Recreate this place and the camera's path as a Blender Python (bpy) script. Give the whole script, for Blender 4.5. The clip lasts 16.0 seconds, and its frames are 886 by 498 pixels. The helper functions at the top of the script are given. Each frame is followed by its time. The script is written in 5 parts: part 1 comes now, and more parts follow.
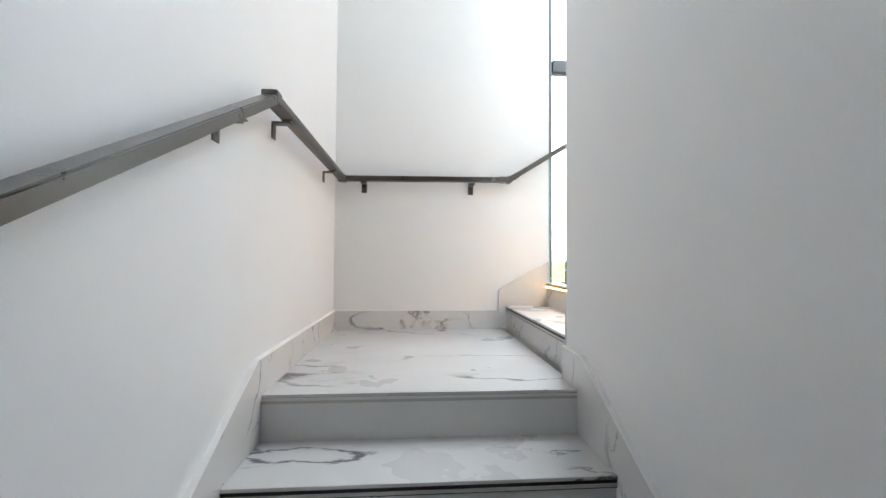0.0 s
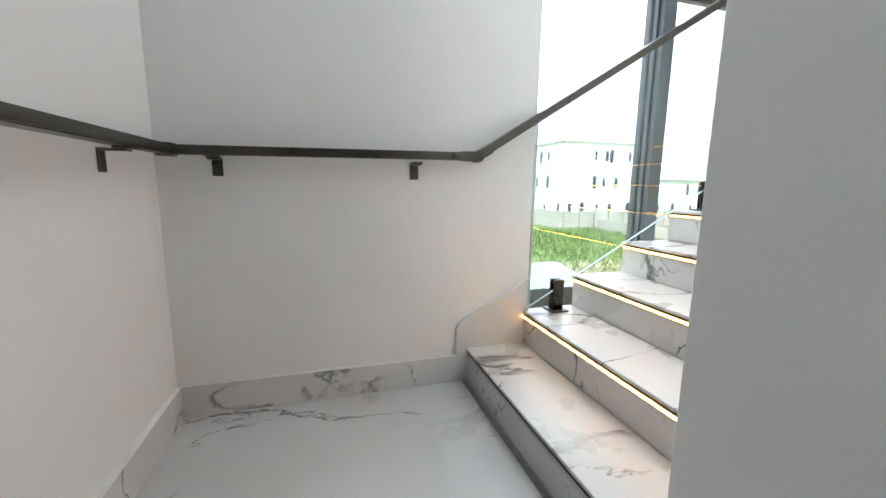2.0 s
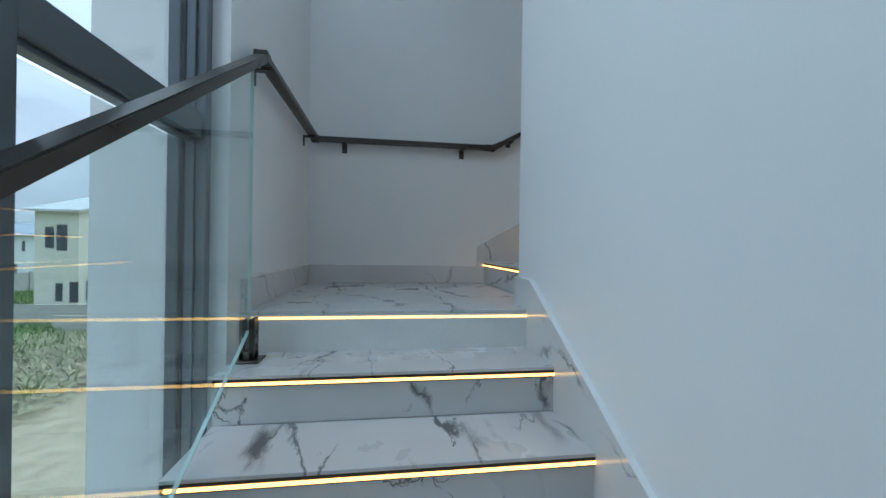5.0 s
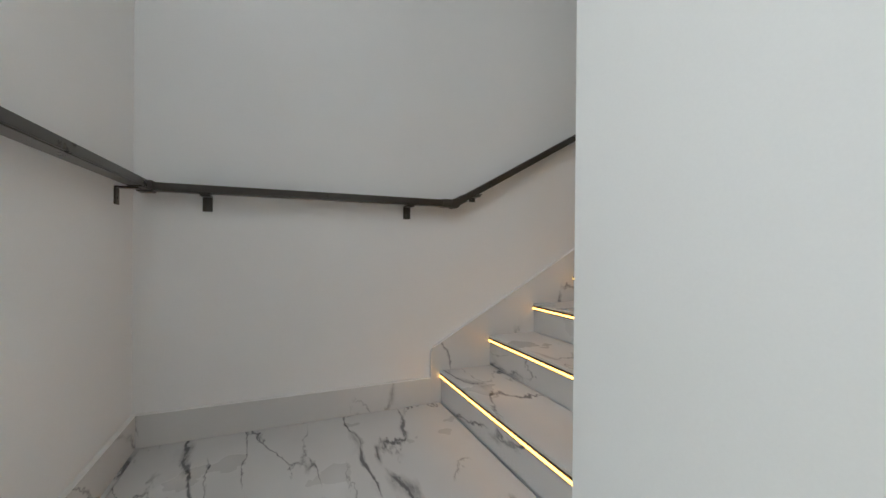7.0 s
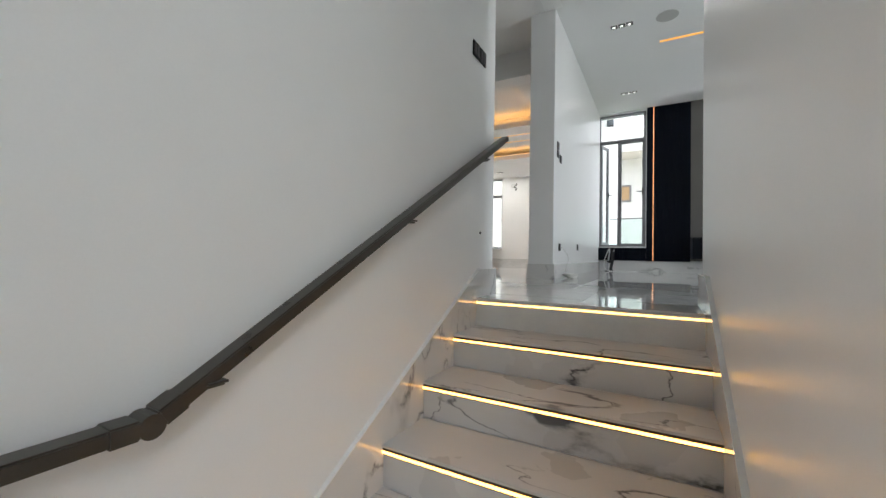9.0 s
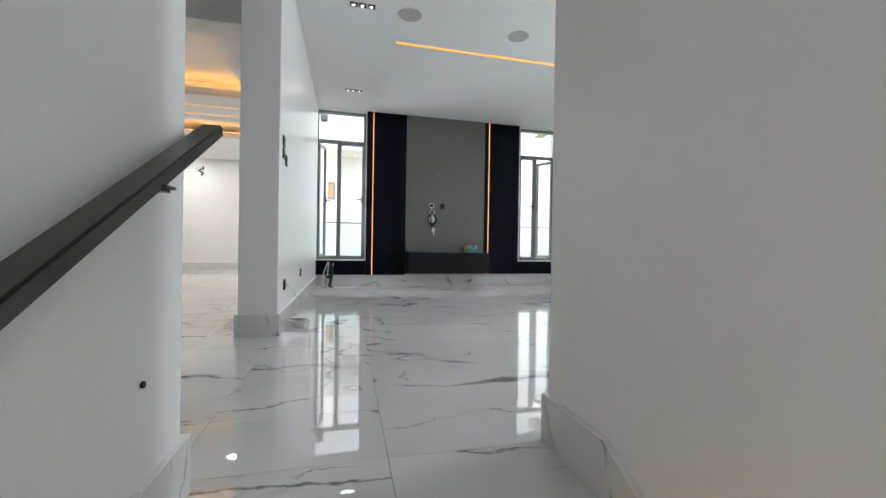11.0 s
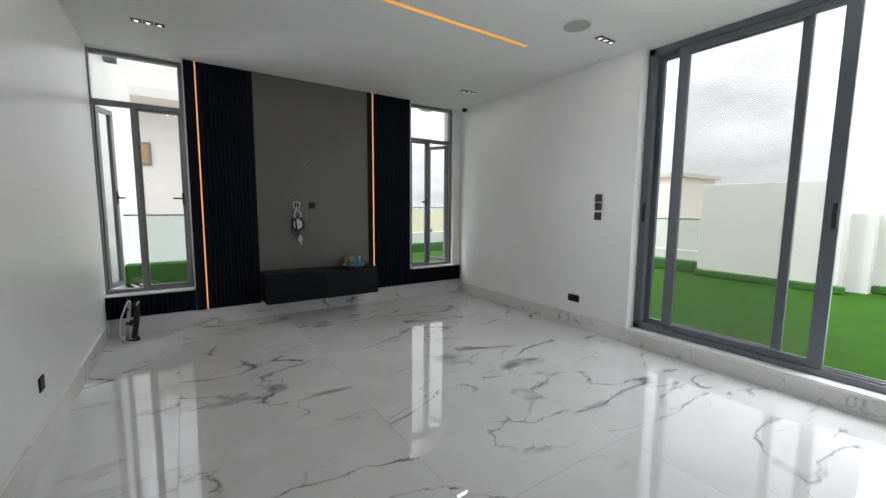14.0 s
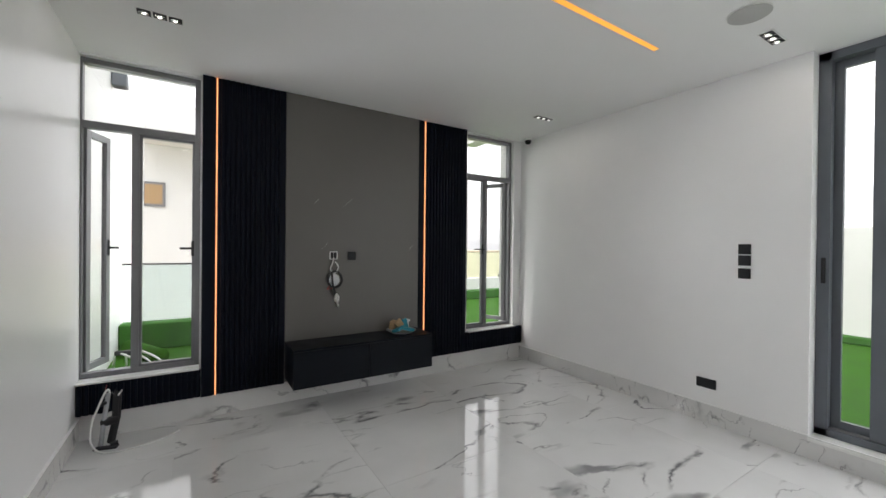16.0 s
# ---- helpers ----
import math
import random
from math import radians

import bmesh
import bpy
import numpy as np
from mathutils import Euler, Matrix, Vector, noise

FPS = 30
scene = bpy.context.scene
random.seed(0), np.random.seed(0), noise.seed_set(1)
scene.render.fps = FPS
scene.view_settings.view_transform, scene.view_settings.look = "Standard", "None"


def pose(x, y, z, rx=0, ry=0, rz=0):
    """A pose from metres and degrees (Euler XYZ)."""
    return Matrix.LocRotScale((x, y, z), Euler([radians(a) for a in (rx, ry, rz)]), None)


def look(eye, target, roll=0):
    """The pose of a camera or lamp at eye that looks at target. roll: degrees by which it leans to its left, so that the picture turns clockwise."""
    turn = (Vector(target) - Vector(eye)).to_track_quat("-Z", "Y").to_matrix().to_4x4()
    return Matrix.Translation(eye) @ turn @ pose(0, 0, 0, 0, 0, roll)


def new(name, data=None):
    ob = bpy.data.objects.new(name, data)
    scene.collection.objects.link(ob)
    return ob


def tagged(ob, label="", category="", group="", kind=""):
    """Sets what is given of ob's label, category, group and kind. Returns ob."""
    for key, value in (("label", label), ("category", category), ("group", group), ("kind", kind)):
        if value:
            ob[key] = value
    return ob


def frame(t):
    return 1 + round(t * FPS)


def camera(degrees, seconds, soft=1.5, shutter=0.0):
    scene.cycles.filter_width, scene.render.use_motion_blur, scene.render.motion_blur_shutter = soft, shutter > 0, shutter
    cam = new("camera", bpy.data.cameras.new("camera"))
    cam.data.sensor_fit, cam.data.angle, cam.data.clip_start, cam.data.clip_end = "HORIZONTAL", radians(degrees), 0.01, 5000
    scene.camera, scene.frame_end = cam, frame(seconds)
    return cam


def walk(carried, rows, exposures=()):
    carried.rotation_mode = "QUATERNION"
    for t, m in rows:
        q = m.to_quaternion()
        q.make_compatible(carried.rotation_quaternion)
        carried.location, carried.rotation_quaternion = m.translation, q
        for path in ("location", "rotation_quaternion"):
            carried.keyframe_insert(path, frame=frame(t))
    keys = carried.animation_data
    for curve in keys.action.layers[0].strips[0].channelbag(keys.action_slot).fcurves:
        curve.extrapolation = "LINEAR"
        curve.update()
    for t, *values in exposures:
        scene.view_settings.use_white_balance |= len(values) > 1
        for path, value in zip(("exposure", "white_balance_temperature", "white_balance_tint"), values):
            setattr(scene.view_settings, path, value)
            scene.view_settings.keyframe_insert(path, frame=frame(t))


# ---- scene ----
# camera and its walk
cam = camera(97.4, 16.0)
PATH = [
    (0, (0.579, -2.883, 0.505), (0.728, -0.889, 0.563), 0.4),
    (0.5, (0.521, -2.577, 0.664), (0.933, -0.62, 0.72), 0.5),
    (1, (0.537, -2.275, 0.82), (1.042, -0.34, 0.798), 0.5),
    (1.5, (0.569, -2.004, 0.888), (1.104, -0.084, 0.727), 0.6),
    (2, (0.618, -1.748, 0.969), (1.183, 0.144, 0.649), 0.8),
    (2.5, (0.612, -1.513, 1.132), (1.461, 0.281, 0.884), 1.3),
    (3, (0.763, -1.253, 1.228), (2.023, 0.293, 1.081), 0.9),
    (3.5, (0.898, -0.993, 1.388), (2.574, 0.094, 1.286), 1.0),
    (4, (1.095, -0.827, 1.518), (3.016, -0.27, 1.474), 1.2),
    (4.5, (1.376, -0.66, 1.552), (3.377, -0.596, 1.545), 1.0),
    (5, (1.68, -0.563, 1.635), (3.659, -0.85, 1.63), 0.9),
    (5.2, (1.796, -0.56, 1.685), (3.758, -0.945, 1.667), 0.9),
    (7.5, (3.046, -0.529, 2.377), (4.852, -1.39, 2.395), 0.8),
    (8, (3.318, -0.638, 2.534), (5.019, -1.689, 2.572), 1.3),
    (8.2, (3.416, -0.672, 2.569), (5.023, -1.862, 2.615), 1.3),
    (8.5, (3.536, -0.756, 2.711), (4.953, -2.166, 2.755), 1.0),
    (9, (3.771, -0.978, 2.803), (4.741, -2.726, 2.836), 0.9),
    (9.5, (4.055, -1.255, 2.972), (4.519, -3.201, 3.001), 0.8),
    (10, (4.254, -1.563, 3.029), (4.326, -3.562, 3.05), 0.8),
    (10.2, (4.31, -1.695, 3.08), (4.239, -3.694, 3.105), 0.9),
    (12.3, (4.247, -2.994, 3.612), (3.566, -4.87, 3.49), 0.9),
    (12.5, (4.218, -3.113, 3.681), (3.545, -4.991, 3.543), 0.9),
    (13, (4.206, -3.36, 3.766), (3.501, -5.218, 3.545), 0.7),
    (13.5, (4.12, -3.563, 3.885), (3.195, -5.317, 3.631), 0.6),
    (14, (4.057, -3.794, 4.037), (2.958, -5.451, 3.822), 0.5),
    (14.5, (4.126, -4.131, 4.066), (2.958, -5.749, 3.926), 0.5),
    (15, (4.079, -4.481, 4.098), (2.934, -6.119, 4.031), 0.5),
    (15.5, (4.012, -4.83, 4.14), (2.909, -6.498, 4.115), 0.6),
    (16, (4.023, -5.158, 4.147), (2.954, -6.848, 4.137), 0.6),
]
EXPOSURES = [
    (0.0, 1.72, 6050, 9), (0.5, 1.4, 6050, 9), (1.0, 1.2, 6050, 9), (1.5, 1.1, 6050, 9), (2.0, 0.98, 6050, 8), (2.5, 0.88, 6250, 9),
    (3.0, 0.36, 6200, 10), (3.5, -0.05, 5850, 8), (4.0, -0.42, 5450, 6), (4.5, -0.64, 5150, 0), (5.0, -0.7, 5000, 0), (5.2, -0.7, 5000, 0),
    (7.3, -0.1, 6350, 9), (7.5, -0.06, 6350, 9), (8.0, -0.12, 6300, 9), (8.5, -0.1, 6200, 8), (9.0, 0.1, 6200, 8), (10.0, 0.3, 6050, 8), (12.3, 0.05, 6300, 8),
    (13.5, -0.36, 6400, 11), (14.5, -0.42, 6450, 11), (15.0, -0.35, 6500, 12), (15.5, -0.24, 6550, 12), (16.0, -0.16, 6550, 12),
]
walk(cam, [(t, look(eye, target, roll)) for t, eye, target, roll in PATH], EXPOSURES)

# world, sun, exposure
world = bpy.data.worlds.new("world")
scene.world = world
world.use_nodes = True
wn = world.node_tree
for n in list(wn.nodes):
    wn.nodes.remove(n)
w_out = wn.nodes.new("ShaderNodeOutputWorld")
w_bg = wn.nodes.new("ShaderNodeBackground")
w_sky = wn.nodes.new("ShaderNodeTexSky")
w_sky.sky_type = "NISHITA"
w_sky.sun_disc = False
w_sky.sun_elevation = radians(47)
w_sky.sun_rotation = radians(120)
w_sky.air_density = 1.0
w_sky.dust_density = 3.0
w_mix = wn.nodes.new("ShaderNodeMix")
w_mix.data_type = "RGBA"
w_geo = wn.nodes.new("ShaderNodeTexCoord")
w_map = wn.nodes.new("ShaderNodeMapping")
w_map.inputs["Scale"].default_value = (1.0, 1.0, 3.2)
w_noise = wn.nodes.new("ShaderNodeTexNoise")
w_noise.inputs["Scale"].default_value = 2.6
w_noise.inputs["Detail"].default_value = 5
w_noise.inputs["Roughness"].default_value = 0.6
w_ramp = wn.nodes.new("ShaderNodeValToRGB")
w_ramp.color_ramp.elements[0].position = 0.36
w_ramp.color_ramp.elements[0].color = (0.7, 0.7, 0.7, 1)
w_ramp.color_ramp.elements[1].position = 0.6
w_ramp.color_ramp.elements[1].color = (0.95, 0.95, 0.95, 1)
w_cloud = wn.nodes.new("ShaderNodeTexNoise")
w_cloud.inputs["Scale"].default_value = 4.5
w_cloud.inputs["Detail"].default_value = 4
w_cramp = wn.nodes.new("ShaderNodeValToRGB")
w_cramp.color_ramp.elements[0].color = (25, 25.6, 26.4, 1)
w_cramp.color_ramp.elements[0].position = 0.3
w_cramp.color_ramp.elements[1].color = (31, 31.2, 31.6, 1)
w_cramp.color_ramp.elements[1].position = 0.68
wn.links.new(w_geo.outputs["Generated"], w_map.inputs["Vector"])
wn.links.new(w_map.outputs[0], w_noise.inputs["Vector"])
wn.links.new(w_map.outputs[0], w_cloud.inputs["Vector"])
wn.links.new(w_noise.outputs["Fac"], w_ramp.inputs[0])
wn.links.new(w_cloud.outputs["Fac"], w_cramp.inputs[0])
wn.links.new(w_ramp.outputs[0], w_mix.inputs[0])
wn.links.new(w_sky.outputs[0], w_mix.inputs[6])
wn.links.new(w_cramp.outputs[0], w_mix.inputs[7])
wn.links.new(w_mix.outputs[2], w_bg.inputs[0])
# overcast: brighter towards the zenith than at the horizon
w_sep = wn.nodes.new("ShaderNodeSeparateXYZ")
w_up = wn.nodes.new("ShaderNodeMapRange")
w_up.inputs[1].default_value, w_up.inputs[2].default_value = 0.0, 1.0
w_up.inputs[3].default_value, w_up.inputs[4].default_value = 0.062, 0.2
wn.links.new(w_geo.outputs["Generated"], w_sep.inputs[0])
wn.links.new(w_sep.outputs["Z"], w_up.inputs[0])
wn.links.new(w_up.outputs[0], w_bg.inputs[1])
wn.links.new(w_bg.outputs[0], w_out.inputs[0])

sun = new("sun", bpy.data.lights.new("sun", "SUN"))
sun.data.energy = 1.8
sun.data.angle = radians(10)
sun.data.color = (1.0, 0.97, 0.93)
sun.matrix_world = look((24, -14, 30), (0, 0, 0))


def area_light(name, at, target, w, h, power, colour=(0.95, 0.98, 1.0)):
    ob = new(name, bpy.data.lights.new(name, "AREA"))
    ob.data.shape = "RECTANGLE"
    ob.data.size, ob.data.size_y = w, h
    ob.data.energy = power
    ob.data.color = colour
    ob.matrix_world = look(at, target)
    return ob


# daylight in the upper part of the stair window and in the end of the sliding door, and in a television wall window
area_light("stair_window_daylight", (2.43, 0.32, 4.75), (2.3, -2.2, 1.5), 1.5, 1.8, 50)
area_light("sliding_door_daylight", (-0.34, -4.2, 4.2), (3, -5.2, 4.0), 0.4, 2.7, 45)
area_light("window_daylight", (4.43, -9.6, 4.4), (0.3, -6.6, 4.0), 0.6, 2.0, 21).data.spread = radians(75)
# the glowing downlights, and one added fill lamp in the large room
for dx, dy in ((4.243, -8.42), (0.555, -8.44), (0.51, -6.28), (4.19, -6.21)):
    area_light("downlight_and_fill_lamp", (dx, dy, 5.66), (dx, dy, 0), 0.2, 0.05, 1.2, (1.0, 0.96, 0.9))
# the lamp at (6.2, -9.9) has no fitting; added to brighten the large room
for dx, dy in ((8.6, -9.9), (8.6, -13.6), (6.0, -13.6), (6.2, -9.9)):
    area_light("downlight_and_fill_lamp", (dx, dy, 5.66), (dx, dy, 0), 0.24, 0.12, 20, (1.0, 0.94, 0.86))


# materials
def shader(name):
    m = bpy.data.materials.new(name)
    m.use_nodes = True
    return m, m.node_tree, m.node_tree.nodes["Principled BSDF"]


def node(nt, kind, **inputs):
    n = nt.nodes.new(kind)
    for k, v in inputs.items():
        n.inputs[k.replace("_", " ")].default_value = v
    return n


def plain(name, base, rough=0.5, metal=0.0, vary=0.12, scale=6.0, fine=90.0, bump=0.08, rvary=0.12, coat=0.0, stretch=(1, 1, 1), spec=0.5):
    """A surface with colour and gloss that vary at two scales, and a fine relief."""
    m, nt, p = shader(name)
    g = nt.nodes.new("ShaderNodeNewGeometry")
    mp = node(nt, "ShaderNodeMapping", Scale=stretch)
    nt.links.new(g.outputs["Position"], mp.inputs["Vector"])
    big = node(nt, "ShaderNodeTexNoise", Scale=scale, Detail=5.0, Roughness=0.6)
    small = node(nt, "ShaderNodeTexNoise", Scale=fine, Detail=3.0)
    nt.links.new(mp.outputs[0], big.inputs["Vector"])
    nt.links.new(mp.outputs[0], small.inputs["Vector"])
    add = node(nt, "ShaderNodeMix")
    add.data_type = "FLOAT"
    add.inputs[0].default_value = 0.3
    nt.links.new(big.outputs["Fac"], add.inputs[2])
    nt.links.new(small.outputs["Fac"], add.inputs[3])
    ramp = nt.nodes.new("ShaderNodeValToRGB")
    ramp.color_ramp.elements[0].position = 0.3
    ramp.color_ramp.elements[1].position = 0.7
    ramp.color_ramp.elements[0].color = (*[c * (1 - vary) for c in base], 1)
    ramp.color_ramp.elements[1].color = (*[min(1, c * (1 + vary)) for c in base], 1)
    nt.links.new(add.outputs[0], ramp.inputs[0])
    nt.links.new(ramp.outputs[0], p.inputs["Base Color"])
    rr = node(nt, "ShaderNodeMapRange")
    rr.inputs[1].default_value, rr.inputs[2].default_value = 0.3, 0.7
    rr.inputs[3].default_value, rr.inputs[4].default_value = max(0.02, rough * (1 - rvary)), min(1, rough * (1 + rvary))
    nt.links.new(big.outputs["Fac"], rr.inputs[0])
    nt.links.new(rr.outputs[0], p.inputs["Roughness"])
    p.inputs["Metallic"].default_value = metal
    p.inputs["Specular IOR Level"].default_value = spec
    p.inputs["Coat Weight"].default_value = coat
    if bump:
        b = node(nt, "ShaderNodeBump", Strength=bump, Distance=0.002)
        nt.links.new(small.outputs["Fac"], b.inputs["Height"])
        nt.links.new(b.outputs[0], p.inputs["Normal"])
    return m


def marble(name, rough, tint=(0.8, 0.8, 0.79), vein=(0.2, 0.2, 0.21), scale=0.62, amount=0.55, turn=0.3, warp_by=0.42, thick=0.012, patch=2.6, stretch=(0.75, 1.6, 1.25), spec=0.5):
    """White porcelain with broken grey veins; every tile is cut from another place of the pattern."""
    m, nt, p = shader(name)
    g = nt.nodes.new("ShaderNodeNewGeometry")
    oi = nt.nodes.new("ShaderNodeObjectInfo")
    off = node(nt, "ShaderNodeVectorMath")
    off.operation = "MULTIPLY_ADD"
    off.inputs[1].default_value = (23.0, 17.0, 31.0)
    nt.links.new(oi.outputs["Random"], off.inputs[0])
    nt.links.new(g.outputs["Position"], off.inputs[2])
    rot = node(nt, "ShaderNodeMapping", Rotation=(0.25, 0.2, turn), Scale=stretch)
    nt.links.new(off.outputs[0], rot.inputs["Vector"])
    warp = node(nt, "ShaderNodeTexNoise", Scale=1.5, Detail=7.0, Roughness=0.62)
    nt.links.new(rot.outputs[0], warp.inputs["Vector"])
    ws = node(nt, "ShaderNodeVectorMath")
    ws.operation = "MULTIPLY_ADD"
    ws.inputs[1].default_value = (warp_by, warp_by, warp_by)
    nt.links.new(warp.outputs["Color"], ws.inputs[0])
    nt.links.new(rot.outputs[0], ws.inputs[2])

    def math(op, a, b=None):
        n = node(nt, "ShaderNodeMath")
        n.operation = op
        for i, v in enumerate((a, b)):
            if v is None:
                continue
            if isinstance(v, (int, float)):
                n.inputs[i].default_value = v
            else:
                nt.links.new(v, n.inputs[i])
        return n.outputs[0]

    def lines(s, width, seed):
        no = node(nt, "ShaderNodeTexNoise", Scale=s, Detail=1.0, Roughness=0.4)
        sh = node(nt, "ShaderNodeVectorMath")
        sh.inputs[1].default_value = (seed, seed * 2, seed * 3)
        nt.links.new(ws.outputs[0], sh.inputs[0])
        nt.links.new(sh.outputs[0], no.inputs["Vector"])
        d = math("ABSOLUTE", math("SUBTRACT", no.outputs["Fac"], 0.5))
        r = node(nt, "ShaderNodeMapRange")
        r.inputs[1].default_value, r.inputs[2].default_value = 0.0, width
        r.inputs[3].default_value, r.inputs[4].default_value = 1.0, 0.0
        nt.links.new(d, r.inputs[0])
        return math("POWER", r.outputs[0], 1.4), no

    def mask(s, lo, hi, seed):
        no = node(nt, "ShaderNodeTexNoise", Scale=s, Detail=2.0)
        sh = node(nt, "ShaderNodeVectorMath")
        sh.inputs[1].default_value = (seed, -seed, seed)
        nt.links.new(rot.outputs[0], sh.inputs[0])
        nt.links.new(sh.outputs[0], no.inputs["Vector"])
        r = node(nt, "ShaderNodeMapRange")
        r.inputs[1].default_value, r.inputs[2].default_value = lo, hi
        nt.links.new(no.outputs["Fac"], r.inputs[0])
        return r.outputs[0]

    thin, _ = lines(scale * 1.3, thick, 0.0)
    band, _ = lines(scale * 1.3, 0.038, 0.0)
    band = math("MINIMUM", math("MULTIPLY", band, patch), 1.0)
    hair, _ = lines(scale * 2.6, 0.011, 5.0)
    m1 = mask(scale * 1.7, 0.4, 0.5, 3.0)
    m2 = mask(scale * 3.4, 0.57, 0.72, 9.0)
    m3 = mask(scale * 2.2, 0.5, 0.58, 14.0)
    m4 = mask(scale * 7.0, 0.3, 0.56, 21.0)
    v = math("MULTIPLY", math("MULTIPLY", thin, m1), m4)
    v = math("MAXIMUM", v, math("MULTIPLY", math("MULTIPLY", math("POWER", band, 1.6), m2), 0.75))
    v = math("MAXIMUM", v, math("MULTIPLY", math("MULTIPLY", hair, m3), 0.7))
    v = math("MINIMUM", math("MULTIPLY", v, amount * 1.9), 1.0)
    cloud = node(nt, "ShaderNodeTexNoise", Scale=1.7, Detail=4.0)
    nt.links.new(off.outputs[0], cloud.inputs["Vector"])
    cr = nt.nodes.new("ShaderNodeValToRGB")
    cr.color_ramp.elements[0].position, cr.color_ramp.elements[1].position = 0.3, 0.62
    cr.color_ramp.elements[0].color = (*[c * 0.9 for c in tint], 1)
    cr.color_ramp.elements[1].color = (*tint, 1)
    nt.links.new(cloud.outputs["Fac"], cr.inputs[0])
    mix = node(nt, "ShaderNodeMix")
    mix.data_type = "RGBA"
    nt.links.new(v, mix.inputs[0])
    nt.links.new(cr.outputs[0], mix.inputs[6])
    mix.inputs[7].default_value = (*vein, 1)
    nt.links.new(mix.outputs[2], p.inputs["Base Color"])
    sm = node(nt, "ShaderNodeTexNoise", Scale=3.0, Detail=4.0)
    nt.links.new(g.outputs["Position"], sm.inputs["Vector"])
    rr = node(nt, "ShaderNodeMapRange")
    rr.inputs[1].default_value, rr.inputs[2].default_value = 0.3, 0.7
    rr.inputs[3].default_value, rr.inputs[4].default_value = rough * 0.7, rough * 1.4
    nt.links.new(sm.outputs["Fac"], rr.inputs[0])
    nt.links.new(rr.outputs[0], p.inputs["Roughness"])
    p.inputs["Specular IOR Level"].default_value = spec
    return m


def glass(name, tint=(0.9, 0.96, 0.95), haze=0.0):
    m, nt, p = shader(name)
    nt.nodes.remove(p)
    out = nt.nodes["Material Output"]
    tr = node(nt, "ShaderNodeBsdfTransparent", Color=(*tint, 1))
    gl = node(nt, "ShaderNodeBsdfGlossy", Color=(1, 1, 1, 1), Roughness=0.0 + haze)
    lw = node(nt, "ShaderNodeLayerWeight", Blend=0.5)
    pw = node(nt, "ShaderNodeMath")
    pw.operation = "POWER"
    pw.inputs[1].default_value = 5.0
    nt.links.new(lw.outputs["Facing"], pw.inputs[0])
    fr = node(nt, "ShaderNodeMapRange")
    fr.inputs[3].default_value, fr.inputs[4].default_value = 0.025, 1.0
    nt.links.new(pw.outputs[0], fr.inputs[0])
    mx = nt.nodes.new("ShaderNodeMixShader")
    nt.links.new(fr.outputs[0], mx.inputs[0])
    nt.links.new(tr.outputs[0], mx.inputs[1])
    nt.links.new(gl.outputs[0], mx.inputs[2])
    nt.links.new(mx.outputs[0], out.inputs[0])
    return m


def glow(name, colour, strength):
    m, nt, p = shader(name)
    p.inputs["Base Color"].default_value = (*colour, 1)
    p.inputs["Emission Color"].default_value = (*colour, 1)
    p.inputs["Emission Strength"].default_value = strength
    return m


M_WALL = plain("white_wall_paint", (0.88, 0.88, 0.877), 0.34, vary=0.025, scale=1.4, fine=160, bump=0.05)
M_CEIL = plain("white_ceiling_paint", (0.82, 0.82, 0.815), 0.7, vary=0.02, scale=1.2, fine=120, bump=0.04)
M_FLOOR = marble("polished_white_marble_porcelain", 0.022, tint=(0.77, 0.77, 0.765), scale=0.7, amount=0.6, turn=0.25, warp_by=0.5, thick=0.013, spec=0.62)
M_STEP = marble("satin_white_marble_porcelain", 0.32, tint=(0.64, 0.637, 0.632), vein=(0.12, 0.12, 0.13), scale=0.85, amount=0.85, turn=0.75, warp_by=0.62, thick=0.011, patch=1.5, stretch=(0.7, 2.1, 1.5))
M_SKIRT = marble("glossy_white_marble_skirting", 0.09, tint=(0.72, 0.715, 0.705), scale=0.85, amount=0.5, turn=0.75, warp_by=0.62, thick=0.011, patch=0.9, stretch=(0.9, 2.0, 1.2))
M_STEEL = plain("bronze_grey_steel", (0.095, 0.088, 0.078), 0.3, metal=0.8, vary=0.12, scale=9, fine=240, bump=0.05)
M_ALU = plain("grey_powder_coated_aluminium", (0.13, 0.145, 0.165), 0.42, metal=0.2, vary=0.06, scale=5, fine=200, bump=0.03)
M_ALU2 = plain("mid_grey_powder_coated_aluminium", (0.2, 0.2, 0.21), 0.42, metal=0.2, vary=0.06, scale=5, fine=200, bump=0.03)
M_BLACK = plain("black_rubber_gasket", (0.02, 0.02, 0.022), 0.6, vary=0.2, scale=30, bump=0.02)
M_GLASS = glass("grey_solar_glass", (0.88, 0.88, 0.875))
M_SGLASS = glass("dark_solar_glass", (0.755, 0.765, 0.77))
M_BGLASS = glass("balustrade_glass", (0.93, 0.97, 0.965))
M_GEDGE = plain("green_glass_edge", (0.55, 0.68, 0.65), 0.15, vary=0.1, bump=0.0)
M_NAVY = plain("navy_lacquered_slats", (0.002, 0.004, 0.0105), 0.5, spec=0.13, vary=0.2, scale=4, fine=150, bump=0.04)
M_NAVY2 = plain("blue_black_lacquer", (0.003, 0.005, 0.009), 0.4, spec=0.15, vary=0.2, scale=4, fine=150, bump=0.03)
M_GREY = plain("taupe_grey_wall_panel", (0.125, 0.118, 0.108), 0.42, vary=0.05, scale=2.2, fine=220, bump=0.05)
M_LED = glow("warm_led_strip", (1.0, 0.48, 0.11), 6.5)
M_LED_TV = glow("amber_led_strip", (1.0, 0.4, 0.16), 1.3)
